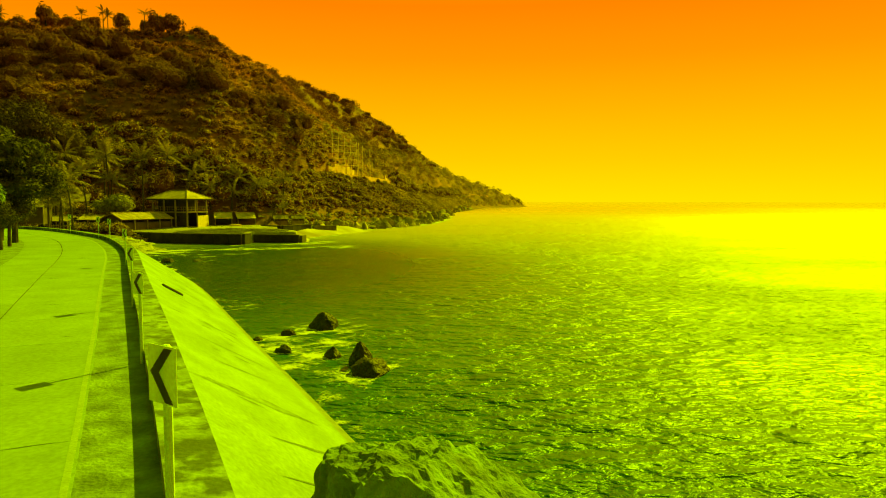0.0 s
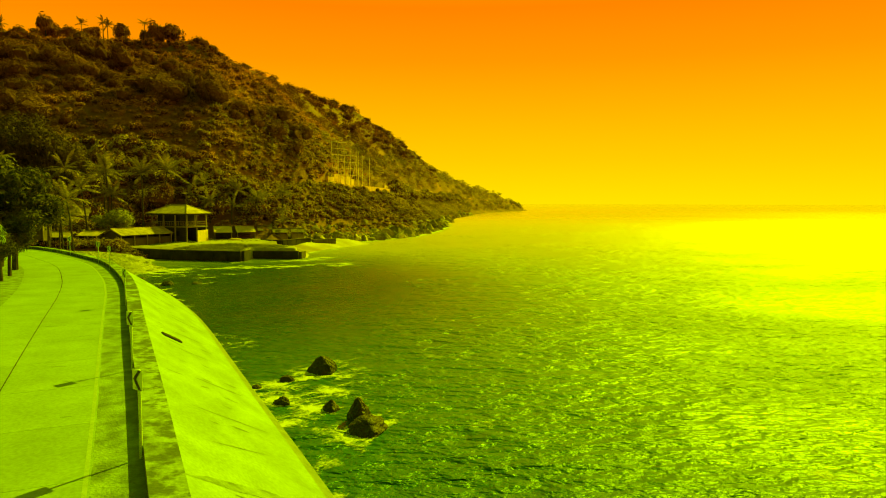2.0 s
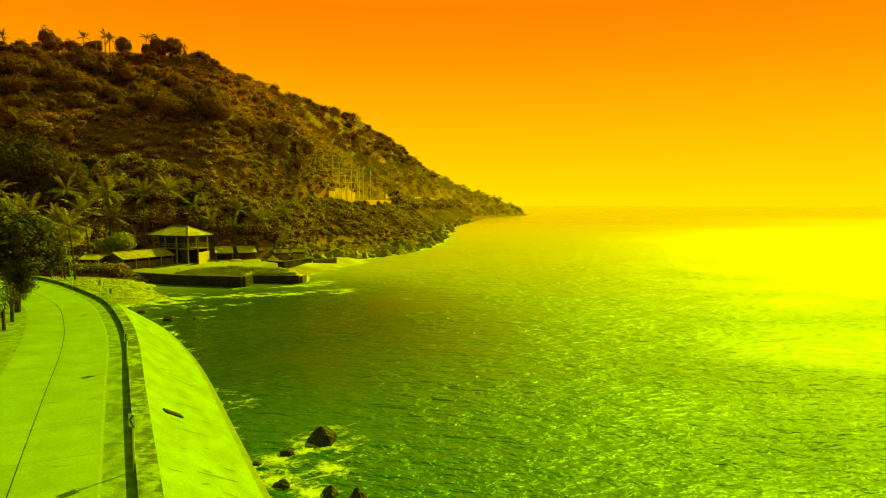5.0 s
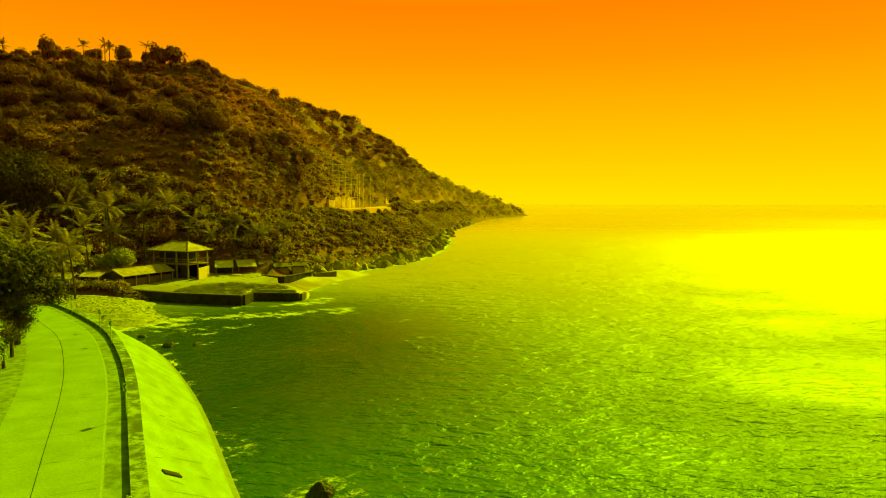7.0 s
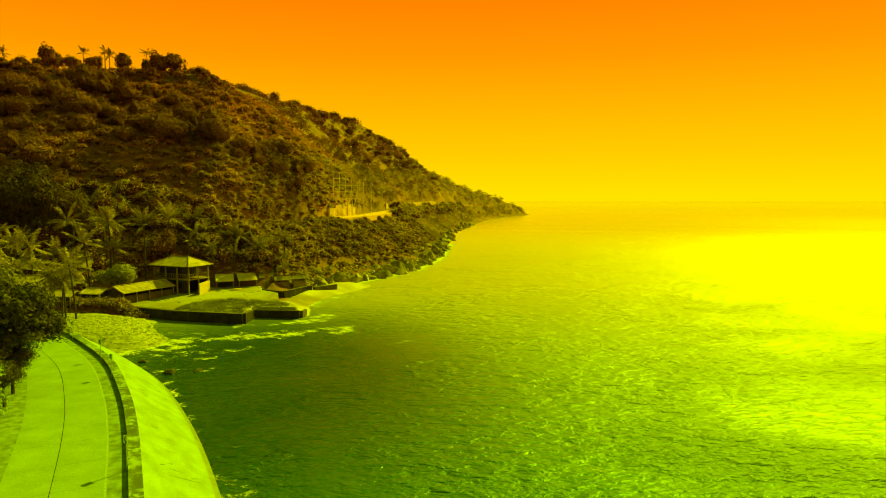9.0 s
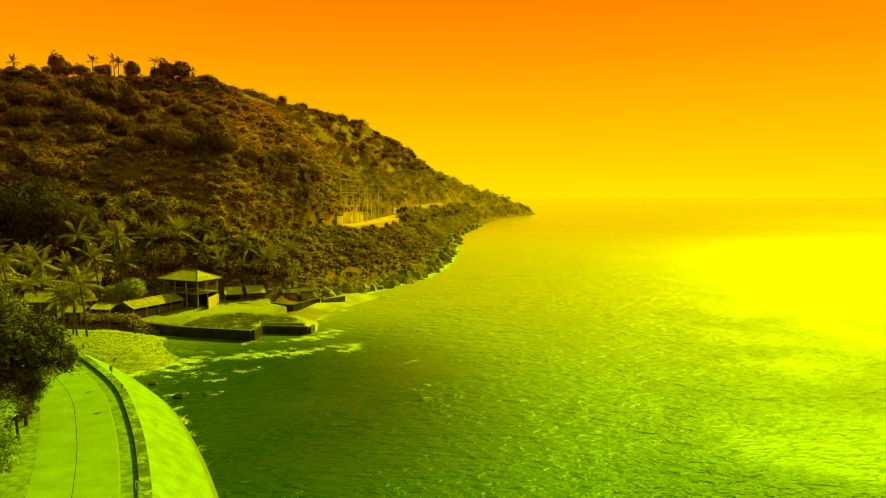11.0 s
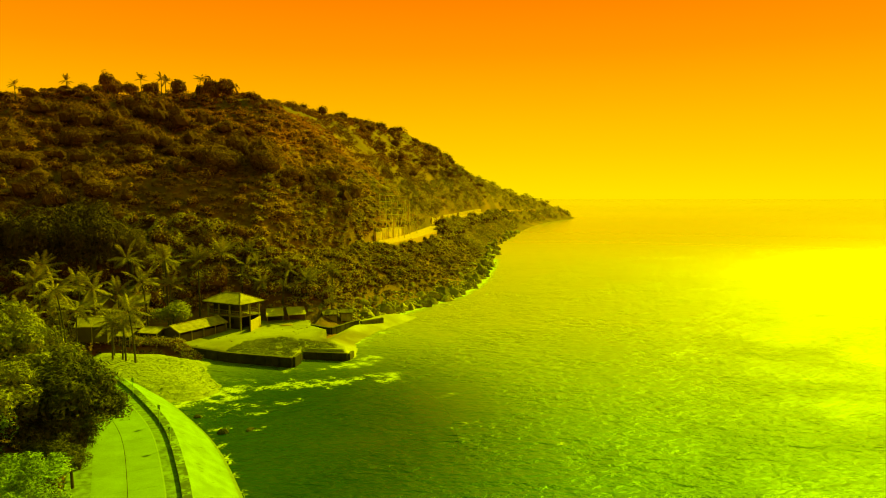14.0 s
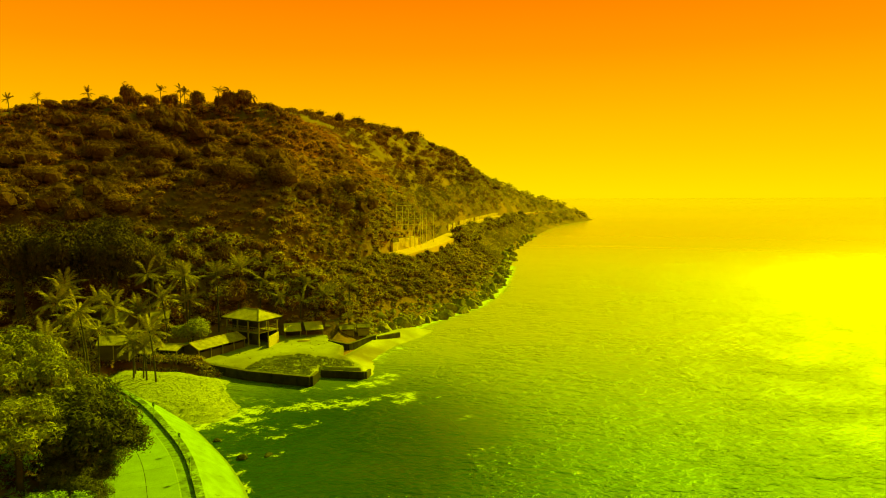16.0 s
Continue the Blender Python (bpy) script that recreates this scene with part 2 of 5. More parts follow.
def sea_material():
    m = bpy.data.materials.new("sea_water")
    m.use_nodes = True
    t = m.node_tree
    b = t.nodes["Principled BSDF"]
    b.inputs["IOR"].default_value = 1.42
    b.inputs["Specular IOR Level"].default_value = 0.28
    g = t.nodes.new("ShaderNodeNewGeometry")
    # the chop dies down away from the bay
    ln = t.nodes.new("ShaderNodeVectorMath")
    ln.operation = "LENGTH"
    t.links.new(g.outputs["Position"], ln.inputs[0])
    calm = t.nodes.new("ShaderNodeMapRange")
    calm.interpolation_type = "SMOOTHSTEP"
    for key, val in (("From Min", 60.0), ("From Max", 600.0), ("To Min", 1.0), ("To Max", 0.02)):
        calm.inputs[key].default_value = val
    t.links.new(ln.outputs["Value"], calm.inputs["Value"])
    # rougher where the chop grows too small to see one wave, glassy towards the horizon
    rr = t.nodes.new("ShaderNodeValToRGB")
    rr.color_ramp.interpolation = "EASE"
    re = rr.color_ramp.elements
    re[0].position, re[0].color = 0.0, (0.41, 0.41, 0.41, 1)
    re[1].position, re[1].color = 1.0, (0.06, 0.06, 0.06, 1)
    for p, c in ((0.10, 0.38), (0.26, 0.20), (0.5, 0.10)):
        re.new(p).color = (c, c, c, 1)
    rl = t.nodes.new("ShaderNodeMapRange")
    rl.inputs["From Max"].default_value = 2400.0
    t.links.new(ln.outputs["Value"], rl.inputs["Value"])
    t.links.new(rl.outputs[0], rr.inputs[0])
    ri = t.nodes.new("ShaderNodeMapRange")
    ri.inputs["To Min"].default_value, ri.inputs["To Max"].default_value = 1.6, 1.43
    glassy = t.nodes.new("ShaderNodeMapRange")
    glassy.interpolation_type = "SMOOTHSTEP"
    for key, val in (("From Min", 150.0), ("From Max", 750.0), ("To Min", 1.0), ("To Max", 0.0)):
        glassy.inputs[key].default_value = val
    t.links.new(ln.outputs["Value"], glassy.inputs["Value"])
    t.links.new(glassy.outputs[0], ri.inputs["Value"])
    t.links.new(ri.outputs[0], b.inputs["IOR"])
    tint = t.nodes.new("ShaderNodeMix")
    tint.data_type = "RGBA"
    tint.inputs["A"].default_value, tint.inputs["B"].default_value = (1, 1, 1, 1), (0.08, 1.0, 0.1, 1)
    green = t.nodes.new("ShaderNodeMapRange")
    green.interpolation_type = "SMOOTHSTEP"
    for key, val in (("From Min", 40.0), ("From Max", 420.0), ("To Min", 1.0), ("To Max", 0.0)):
        green.inputs[key].default_value = val
    t.links.new(ln.outputs["Value"], green.inputs["Value"])
    t.links.new(green.outputs[0], tint.inputs["Factor"])
    t.links.new(tint.outputs["Result"], b.inputs["Specular Tint"])
    # darker base colour in the bay; sun glitter and haze painted paler offshore
    bay_mix = t.nodes.new("ShaderNodeMix")
    bay_mix.data_type = "RGBA"
    bay_mix.inputs["B"].default_value = (0.014, 0.052, 0.0005, 1)
    # green inshore; the paling outwards stands for sun glitter, put into the base colour
    dist_ramp, sd = t.nodes.new("ShaderNodeValToRGB"), t.nodes.new("ShaderNodeMapRange")
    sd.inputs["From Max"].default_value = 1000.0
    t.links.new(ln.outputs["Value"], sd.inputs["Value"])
    t.links.new(sd.outputs[0], dist_ramp.inputs[0])
    se = dist_ramp.color_ramp.elements
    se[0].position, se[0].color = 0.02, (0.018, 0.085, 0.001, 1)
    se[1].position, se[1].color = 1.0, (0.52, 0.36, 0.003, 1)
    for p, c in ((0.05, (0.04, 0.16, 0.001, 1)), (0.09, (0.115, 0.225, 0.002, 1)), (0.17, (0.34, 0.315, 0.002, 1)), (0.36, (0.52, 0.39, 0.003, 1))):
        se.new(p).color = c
    t.links.new(dist_ramp.outputs["Color"], bay_mix.inputs["A"])
    bay_tone = t.nodes.new("ShaderNodeMapRange")
    bay_tone.interpolation_type = "SMOOTHSTEP"
    for key, val in (("From Min", 12.0), ("From Max", 46.0), ("To Min", 1.0), ("To Max", 0.0)):
        bay_tone.inputs[key].default_value = val
    # the base colour is darkest off the bend of the revetment
    bay, bay_d = t.nodes.new("ShaderNodeVectorMath"), t.nodes.new("ShaderNodeVectorMath")
    bay.operation, bay_d.operation = "SUBTRACT", "LENGTH"
    bay.inputs[1].default_value = (-22.0, 82.0, 0.0)
    t.links.new(g.outputs["Position"], bay.inputs[0])
    bay_s = t.nodes.new("ShaderNodeVectorMath")
    bay_s.operation = "MULTIPLY"
    bay_s.inputs[1].default_value = (1.0, 0.62, 1.0)
    t.links.new(bay.outputs[0], bay_s.inputs[0])
    t.links.new(bay_s.outputs[0], bay_d.inputs[0])
    t.links.new(bay_d.outputs["Value"], bay_tone.inputs["Value"])
    t.links.new(bay_tone.outputs[0], bay_mix.inputs["Factor"])
    # haze towards the horizon, painted in as a pale base colour
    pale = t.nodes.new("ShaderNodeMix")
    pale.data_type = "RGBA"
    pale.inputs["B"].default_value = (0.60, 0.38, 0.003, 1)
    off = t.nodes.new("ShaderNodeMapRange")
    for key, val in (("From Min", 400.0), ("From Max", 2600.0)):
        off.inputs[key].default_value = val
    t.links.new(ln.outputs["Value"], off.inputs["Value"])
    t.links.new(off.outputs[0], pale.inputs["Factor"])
    t.links.new(bay_mix.outputs["Result"], pale.inputs["A"])
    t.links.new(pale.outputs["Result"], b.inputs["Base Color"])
    # calmer over the sheltered bay
    lee = t.nodes.new("ShaderNodeMapRange")
    for key, val in (("From Min", 12.0), ("From Max", 46.0), ("To Min", 0.55), ("To Max", 1.0)):
        lee.inputs[key].default_value = val
    t.links.new(bay_d.outputs["Value"], lee.inputs["Value"])
    sheen = t.nodes.new("ShaderNodeMath")
    sheen.operation = "MULTIPLY"
    t.links.new(lee.outputs[0], sheen.inputs[0])
    t.links.new(rr.outputs[0], sheen.inputs[1])
    t.links.new(sheen.outputs[0], b.inputs["Roughness"])
    chop = t.nodes.new("ShaderNodeMath")
    chop.operation = "MULTIPLY"
    t.links.new(lee.outputs[0], chop.inputs[0])
    t.links.new(calm.outputs[0], chop.inputs[1])
    # gusts: patches of crinkled and of smoother water
    gust, gr, gm = t.nodes.new("ShaderNodeTexNoise"), t.nodes.new("ShaderNodeMapRange"), t.nodes.new("ShaderNodeMath")
    gust.inputs["Scale"].default_value, gust.inputs["Detail"].default_value, gust.inputs["Distortion"].default_value = 0.055, 4.0, 0.6
    t.links.new(g.outputs["Position"], gust.inputs["Vector"])
    for key, val in (("From Min", 0.36), ("From Max", 0.64), ("To Min", 0.6), ("To Max", 1.6)):
        gr.inputs[key].default_value = val
    t.links.new(gust.outputs["Fac"], gr.inputs["Value"])
    gm.operation = "MULTIPLY"
    t.links.new(gr.outputs[0], gm.inputs[0])
    t.links.new(chop.outputs[0], gm.inputs[1])
    chop = gm
    last = None
    for scale, detail, stretch, rot, dist in ((0.15, 2.0, (0.75, 1.4, 1), 18, 0.55), (0.42, 3.0, (0.7, 1.4, 1), 4, 0.60), (0.95, 4.0, (0.75, 1.35, 1), -14, 0.46), (2.7, 3.0, (0.9, 1.1, 1), 35, 0.13)):
        mp = t.nodes.new("ShaderNodeMapping")
        mp.inputs["Scale"].default_value = stretch
        mp.inputs["Rotation"].default_value = (0, 0, radians(rot))
        t.links.new(g.outputs["Position"], mp.inputs[0])
        n = t.nodes.new("ShaderNodeTexNoise")
        n.inputs["Scale"].default_value, n.inputs["Detail"].default_value = scale, detail
        n.inputs["Distortion"].default_value = 0.35
        t.links.new(mp.outputs[0], n.inputs["Vector"])
        bp = t.nodes.new("ShaderNodeBump")
        bp.inputs["Distance"].default_value = dist
        t.links.new(chop.outputs[0], bp.inputs["Strength"])
        t.links.new(n.outputs["Fac"], bp.inputs["Height"])
        if last:
            t.links.new(last.outputs[0], bp.inputs["Normal"])
        last = bp
    t.links.new(last.outputs[0], b.inputs["Normal"])
    return m


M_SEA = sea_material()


def foam_material():
    """Broken white foam: lacy patches, thinned by the density stored on the sheet."""
    m = bpy.data.materials.new("sea_foam")
    m.use_nodes = True
    t = m.node_tree
    b = t.nodes["Principled BSDF"]
    b.inputs["Base Color"].default_value = (0.56, 0.66, 0.5, 1)
    b.inputs["Roughness"].default_value = 0.8
    at = t.nodes.new("ShaderNodeAttribute")
    at.attribute_name = "foam_amount"
    g = t.nodes.new("ShaderNodeNewGeometry")
    n1, n2 = t.nodes.new("ShaderNodeTexNoise"), t.nodes.new("ShaderNodeTexNoise")
    for n, s, d, w in ((n1, 0.85, 9.0, 1.6), (n2, 4.5, 6.0, 1.2)):
        n.inputs["Scale"].default_value, n.inputs["Detail"].default_value, n.inputs["Distortion"].default_value = s, d, w
        n.inputs["Roughness"].default_value = 0.62
        t.links.new(g.outputs["Position"], n.inputs["Vector"])
    a1 = t.nodes.new("ShaderNodeMath")
    a1.operation = "MULTIPLY_ADD"
    a1.inputs[1].default_value = 0.55
    t.links.new(n2.outputs["Fac"], a1.inputs[0])
    t.links.new(n1.outputs["Fac"], a1.inputs[2])
    a2 = t.nodes.new("ShaderNodeMath")
    a2.operation = "ADD"
    t.links.new(a1.outputs[0], a2.inputs[0])
    t.links.new(at.outputs["Fac"], a2.inputs[1])
    r = t.nodes.new("ShaderNodeMapRange")
    r.inputs["From Min"].default_value, r.inputs["From Max"].default_value = 1.26, 1.50
    r.inputs["To Max"].default_value = 0.8
    t.links.new(a2.outputs[0], r.inputs["Value"])
    t.links.new(r.outputs[0], b.inputs["Alpha"])
    return m


M_FOAM = foam_material()


# ---- mesh helpers ----
def raw_mesh(name, verts, faces, mat, smooth=False):
    me = bpy.data.meshes.new(name)
    me.from_pydata([tuple(v) for v in verts], [], [tuple(f) for f in faces])
    me.materials.append(mat)
    if smooth:
        me.polygons.foreach_set("use_smooth", [True] * len(me.polygons))
    me.update()
    return me


def quads_mesh(name, verts, mat):
    """A mesh of separate leaves from an (n, 4, 3) or (n, 3, 3) array."""
    verts = np.asarray(verts, dtype=np.float32)
    n, k = verts.shape[:2]
    me = bpy.data.meshes.new(name)
    me.vertices.add(n * k)
    me.vertices.foreach_set("co", verts.ravel())
    me.loops.add(n * k)
    me.loops.foreach_set("vertex_index", np.arange(n * k, dtype=np.int32))
    me.polygons.add(n)
    me.polygons.foreach_set("loop_start", np.arange(0, n * k, k, dtype=np.int32))
    me.materials.append(mat)
    me.update()
    return me


def part(name, bm, mat, parent=None, label=""):
    me = bpy.data.meshes.new(name)
    bm.normal_update()
    bm.to_mesh(me)
    bm.free()
    me.materials.append(mat)
    ob = new(name, me)
    if parent:
        ob.parent = parent
    if label:
        tagged(ob, label)
    return ob


def mesh_part(name, me, parent=None, label="", m=None):
    ob = new(name, me)
    if parent:
        ob.parent = parent
    if m is not None:
        ob.matrix_basis = m
    if label:
        tagged(ob, label)
    return ob


def box_bm(sx, sy, sz, at=(0, 0, 0), bevel=0.02, rot=0.0, bm=None):
    own = bmesh.new()
    bmesh.ops.create_cube(own, size=1.0)
    bmesh.ops.scale(own, vec=(sx, sy, sz), verts=own.verts)
    if bevel:
        bmesh.ops.bevel(own, geom=own.edges[:], offset=min(bevel, 0.3 * min(sx, sy, sz)), segments=1, affect="EDGES")
    bmesh.ops.transform(own, matrix=Matrix.Translation(at) @ Matrix.Rotation(rot, 4, "Z"), verts=own.verts)
    return own


def pole_bm(a, b, r0, r1, sides=8):
    """A tapered round bar from a to b."""
    a, b = Vector(a), Vector(b)
    bm = bmesh.new()
    bmesh.ops.create_cone(bm, cap_ends=True, segments=sides, radius1=r0, radius2=r1, depth=(b - a).length)
    q = Vector((0, 0, 1)).rotation_difference(b - a)
    bmesh.ops.transform(bm, matrix=Matrix.Translation((a + b) / 2) @ q.to_matrix().to_4x4(), verts=bm.verts)
    return bm


def thing(name, label, category, m=None, group="", kind=""):
    ob = new(name)
    if m is not None:
        ob.matrix_basis = m
    return tagged(ob, label, category, group, kind)


def smooth_line(pts, step):
    """Resample a plan line by a Catmull-Rom curve at about even steps."""
    out = []
    P = [Vector(p) for p in pts]
    P = [2 * P[0] - P[1]] + P + [2 * P[-1] - P[-2]]
    for i in range(1, len(P) - 2):
        p0, p1, p2, p3 = P[i - 1:i + 3]
        n = 16
        for k in range(n):
            u = k / n
            out.append(0.5 * ((2 * p1) + (p2 - p0) * u + (2 * p0 - 5 * p1 + 4 * p2 - p3) * u * u + (3 * p1 - p0 - 3 * p2 + p3) * u ** 3))
    out.append(P[-2])
    res, acc = [out[0]], 0.0
    for a, b in zip(out, out[1:]):
        d = (b - a).length
        while acc + d >= step:
            k = (step - acc) / d
            a = a + (b - a) * k
            d = (b - a).length
            res.append(a)
            acc = 0.0
        acc += d
    return res


def offset_line(line, d):
    """The line moved d metres to its right-hand (sea) side."""
    out = []
    for i, p in enumerate(line):
        a, b = line[max(i - 1, 0)], line[min(i + 1, len(line) - 1)]
        t = (b - a).normalized()
        out.append(p + Vector((t.y, -t.x)) * d)
    return out


# ---- plan ----
ROAD_Z, WALL_H, WALL_W = 3.4, 0.36, 0.88
# road-side foot of the parapet, from behind the camera to the bend
WALL_LINE = smooth_line([(9.5, -24.0), (5.2, -13.0), (1.2, -3.0), (-4.1, 10.1), (-7.8, 18.9), (-11.0, 26.4), (-14.2, 33.8), (-18.1, 42.9),
                         (-23.1, 54.6), (-28.2, 65.3), (-35.4, 78.3), (-43.1, 88.8), (-51.3, 98.6), (-58.5, 105.2), (-67.0, 110.5), (-80.0, 114.5), (-96, 115.5)], 1.0)
SHORE = [(-200, 60.0), (-20, 8.4), (0, 6.0), (10, 2.6), (29, -5.2), (45, -12.4), (60, -19.3), (75, -27.0), (89, -35.5), (97, -40.0), (101, -41), (107, -38.5), (112, -41.5), (117, -46), (120, -55), (126, -56),
         (131, -45), (138, -30), (145, -24.8), (156, -25.0), (170, -20.0), (193, -9.0), (208, -1.0), (240, 6.5), (260, 9.6), (310, 14.5), (328, 16.2), (394, 19.0),
         (560, 47.0), (684, 73.0), (782, 101.0), (892, 148.0), (918, 156.0), (926, 100), (945, -60.0), (1000, -200.0), (3000, -900.0)]
S_Y, S_X = np.array([p[0] for p in SHORE], float), np.array([p[1] for p in SHORE], float)
PROF_D = np.array([-60, -12, 0, 4, 13, 20, 28.5, 31.5, 37, 50, 75, 95, 130, 200, 420, 900], float)
PROF_Z = np.array([-7, -2.5, 0.1, 1.5, 8.5, 14.6, 15.3, 23, 31, 43, 64, 70, 73, 72, 58, 30], float)
FRONT_D = np.array([-300, -12, 0, 8, 20, 40, 80, 105, 140, 300], float)
FRONT_Z = np.array([4.5, 2.2, 2.3, 5, 16, 35, 53, 66.5, 72, 75], float)
AMP_Y = np.array([0, 300, 426, 520, 560, 640, 680, 700, 740, 818, 833, 867, 895, 905, 918, 930], float)
AMP = np.array([1.0, 1.02, 1.12, 1.20, 1.16, 1.08, 0.98, 0.90, 0.83, 0.71, 0.65, 0.60, 0.62, 0.80, 0.80, 0.1], float)


def lump(x, y, s, seed):
    """Cheap smooth noise of a few sines, for arrays."""
    r = np.random.RandomState(seed)
    v = 0.0
    for k in range(6):
        a, f, p = r.uniform(0, 6.28), r.uniform(0.6, 1.9) / s, r.uniform(0, 6.28)
        v = v + np.sin((x * np.cos(a) + y * np.sin(a)) * f * 6.28 + p)
    return v / 6


def hill_z(x, y):
    """Height of the natural ground: shore, slope, road bench and hill; the road's own bank is apart."""
    d = (np.interp(y, S_Y, S_X) - x) * 0.93
    z = np.interp(d, PROF_D, PROF_Z)
    z = np.where(d > 0, z * np.where(d > 29, np.interp(y, AMP_Y, AMP), np.interp(y, [0, 800, 905, 918, 930], [1, 0.9, 1.0, 1.0, 0.2])), z)
    z = np.where(d > 29, np.minimum(z, np.interp(y, [485, 512, 600, 640, 780, 818, 833, 867, 892, 905, 918, 930], [200, 77, 76, 100, 100, 50, 42, 34, 30, 25, 16, 5])), z)
    front = np.interp(y - 152 - 10 * np.sin((x + 30) / 55), FRONT_D, FRONT_Z)
    rise = np.clip((d - 6) / 14, 0, 1)
    zz = np.where(y < 300, np.minimum(z, front), z)
    zz = zz + rise * np.clip((y - 150) / 30, 0, 1) * (2.6 * lump(x, y, 46, 3) + 1.3 * lump(x, y, 17, 5))
    return zz


W_XY = np.array([(p.x, p.y) for p in WALL_LINE])
W_T = np.gradient(W_XY, axis=0)
W_T /= np.linalg.norm(W_T, axis=1)[:, None]


def inland(x, y):
    """Signed distance from the parapet's road side, positive on the land side, and the index along it."""
    x, y = np.atleast_1d(x).astype(float), np.atleast_1d(y).astype(float)
    best = np.full(x.shape, 1e9)
    sd = np.full(x.shape, 1e9)
    for (px, py), (tx, ty) in zip(W_XY[::2], W_T[::2]):
        dd = np.hypot(x - px, y - py)
        k = dd < best
        best = np.where(k, dd, best)
        sd = np.where(k, -((x - px) * ty - (y - py) * tx), sd)
    return np.where(sd < 0, -best, best)


def inside_dist(P, X, Y):
    """Signed distance to a plan polygon, positive inside."""
    P = np.array(P, float)
    best = np.full(X.shape, 1e9)
    ins = np.zeros(X.shape, bool)
    for (x0, y0), (x1, y1) in zip(P, np.roll(P, -1, 0)):
        dx, dy = x1 - x0, y1 - y0
        t = np.clip(((X - x0) * dx + (Y - y0) * dy) / (dx * dx + dy * dy), 0, 1)
        best = np.minimum(best, np.hypot(X - x0 - t * dx, Y - y0 - t * dy))
        ins ^= ((y0 > Y) != (y1 > Y)) & (X < (x1 - x0) * (Y - y0) / (y1 - y0 + 1e-12) + x0)
    return np.where(ins, best, -best)


YARD = [(-68, 133), (-56.0, 131.0), (-43.3, 124.6), (-30.6, 120.9), (-29.9, 127.2), (-21.3, 126.2), (-22, 130), (-28.0, 138), (-28.5, 145), (-33, 150), (-35, 157.5), (-52, 154), (-69, 146)]

BEACH = [(-44.5, 98.5), (-40.0, 101.0), (-38.0, 105.0), (-39.2, 108.5), (-42.5, 113.0), (-45.5, 118.5), (-46.5, 124.0), (-57.0, 129.0), (-72, 130), (-72, 112), (-58, 104.0), (-50, 98.5)]


def ground_z(x, y):
    z = hill_z(x, y)
    s = inland(x, y)
    bank = np.interp(s, [-1.0, 0, 9.9, 11.6, 16, 30, 60, 120], [3.0, 3.0, 3.0, 4.0, 7.0, 13.0, 24.0, 40.0])
    bank = bank + np.clip((s - 10) / 8, 0, 1) * 0.6 * lump(x, y, 13, 9)
    below = np.interp(s, [-16, -6.6, -1.2, 0], [-3.5, -0.9, 2.6, 3.0])
    near = np.where(s > 0, bank, below)
    k = np.clip((y - 98) / 26, 0, 1)
    fade = np.clip((y - 84) / 14, 0, 1)
    near = np.where(s < 0, near * (1 - fade) + np.minimum(near, z) * fade, near)
    back = np.minimum(z, np.interp(s, [0, 14, 40], [3.0, 3.4, 5.0]))
    land = near * (1 - k) + np.where(s > -2, np.maximum(back, z * k), z) * k
    yd = inside_dist(YARD, np.atleast_1d(x).astype(float), np.atleast_1d(y).astype(float))
    bd = inside_dist(BEACH, np.atleast_1d(x).astype(float), np.atleast_1d(y).astype(float))
    land = np.where(bd > 0.0, np.minimum(land, 0.1), land)
    return np.where(yd > -0.6, np.minimum(land, 0.9), land)


def build_ground():
    xs = np.concatenate([np.arange(-900, -200, 25), np.arange(-200, -90, 5), np.arange(-90, 30, 2.0), np.arange(30, 200, 8), np.arange(200, 420, 40)])
    ys = np.concatenate([np.arange(-260, -40, 20), np.arange(-40, 140, 2.0), np.arange(140, 290, 3.0), np.arange(290, 600, 6), np.arange(600, 960, 9), np.arange(960, 1500, 60)])
    X, Y = np.meshgrid(xs, ys)
    Z = ground_z(X.ravel(), Y.ravel()).reshape(X.shape)
    ny, nx = X.shape
    v = np.stack([X, Y, Z], -1).reshape(-1, 3)
    idx = np.arange(nx * ny).reshape(ny, nx)
    f = np.stack([idx[:-1, :-1], idx[:-1, 1:], idx[1:, 1:], idx[1:, :-1]], -1).reshape(-1, 4)
    me = raw_mesh("ground", v.tolist(), f.tolist(), M_SOIL, smooth=True)
    return tagged(new("ground", me), "dry brown soil of the coastal hill and shore", "ground", kind="structure")


build_ground()

# open sea, one sheet to the horizon
R = 4700
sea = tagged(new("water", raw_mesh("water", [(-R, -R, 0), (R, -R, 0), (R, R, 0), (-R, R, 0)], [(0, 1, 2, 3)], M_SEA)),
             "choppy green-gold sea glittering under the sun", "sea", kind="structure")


# ---- road, parapet, revetment ----
def strip(line_a, line_b, za, zb, i0, i1, thick, name, mat):
    """A slab between two plan lines from index i0 to i1, with a real underside."""
    v, f = [], []
    n = i1 - i0 + 1
    for i in range(i0, i1 + 1):
        a, b = line_a[i], line_b[i]
        v += [(a.x, a.y, za), (b.x, b.y, zb), (b.x, b.y, zb - thick), (a.x, a.y, za - thick)]
    for k in range(n - 1):
        o, q = 4 * k, 4 * k + 4
        for c in range(4):
            d = (c + 1) % 4
            f.append((o + c, o + d, q + d, q + c))
    f += [(3, 2, 1, 0), (4 * n - 4, 4 * n - 3, 4 * n - 2, 4 * n - 1)]
    me = raw_mesh(name, v, f, mat)
    bm = bmesh.new()
    bm.from_mesh(me)
    bmesh.ops.recalc_face_normals(bm, faces=bm.faces)
    bm.to_mesh(me)
    bm.free()
    return me


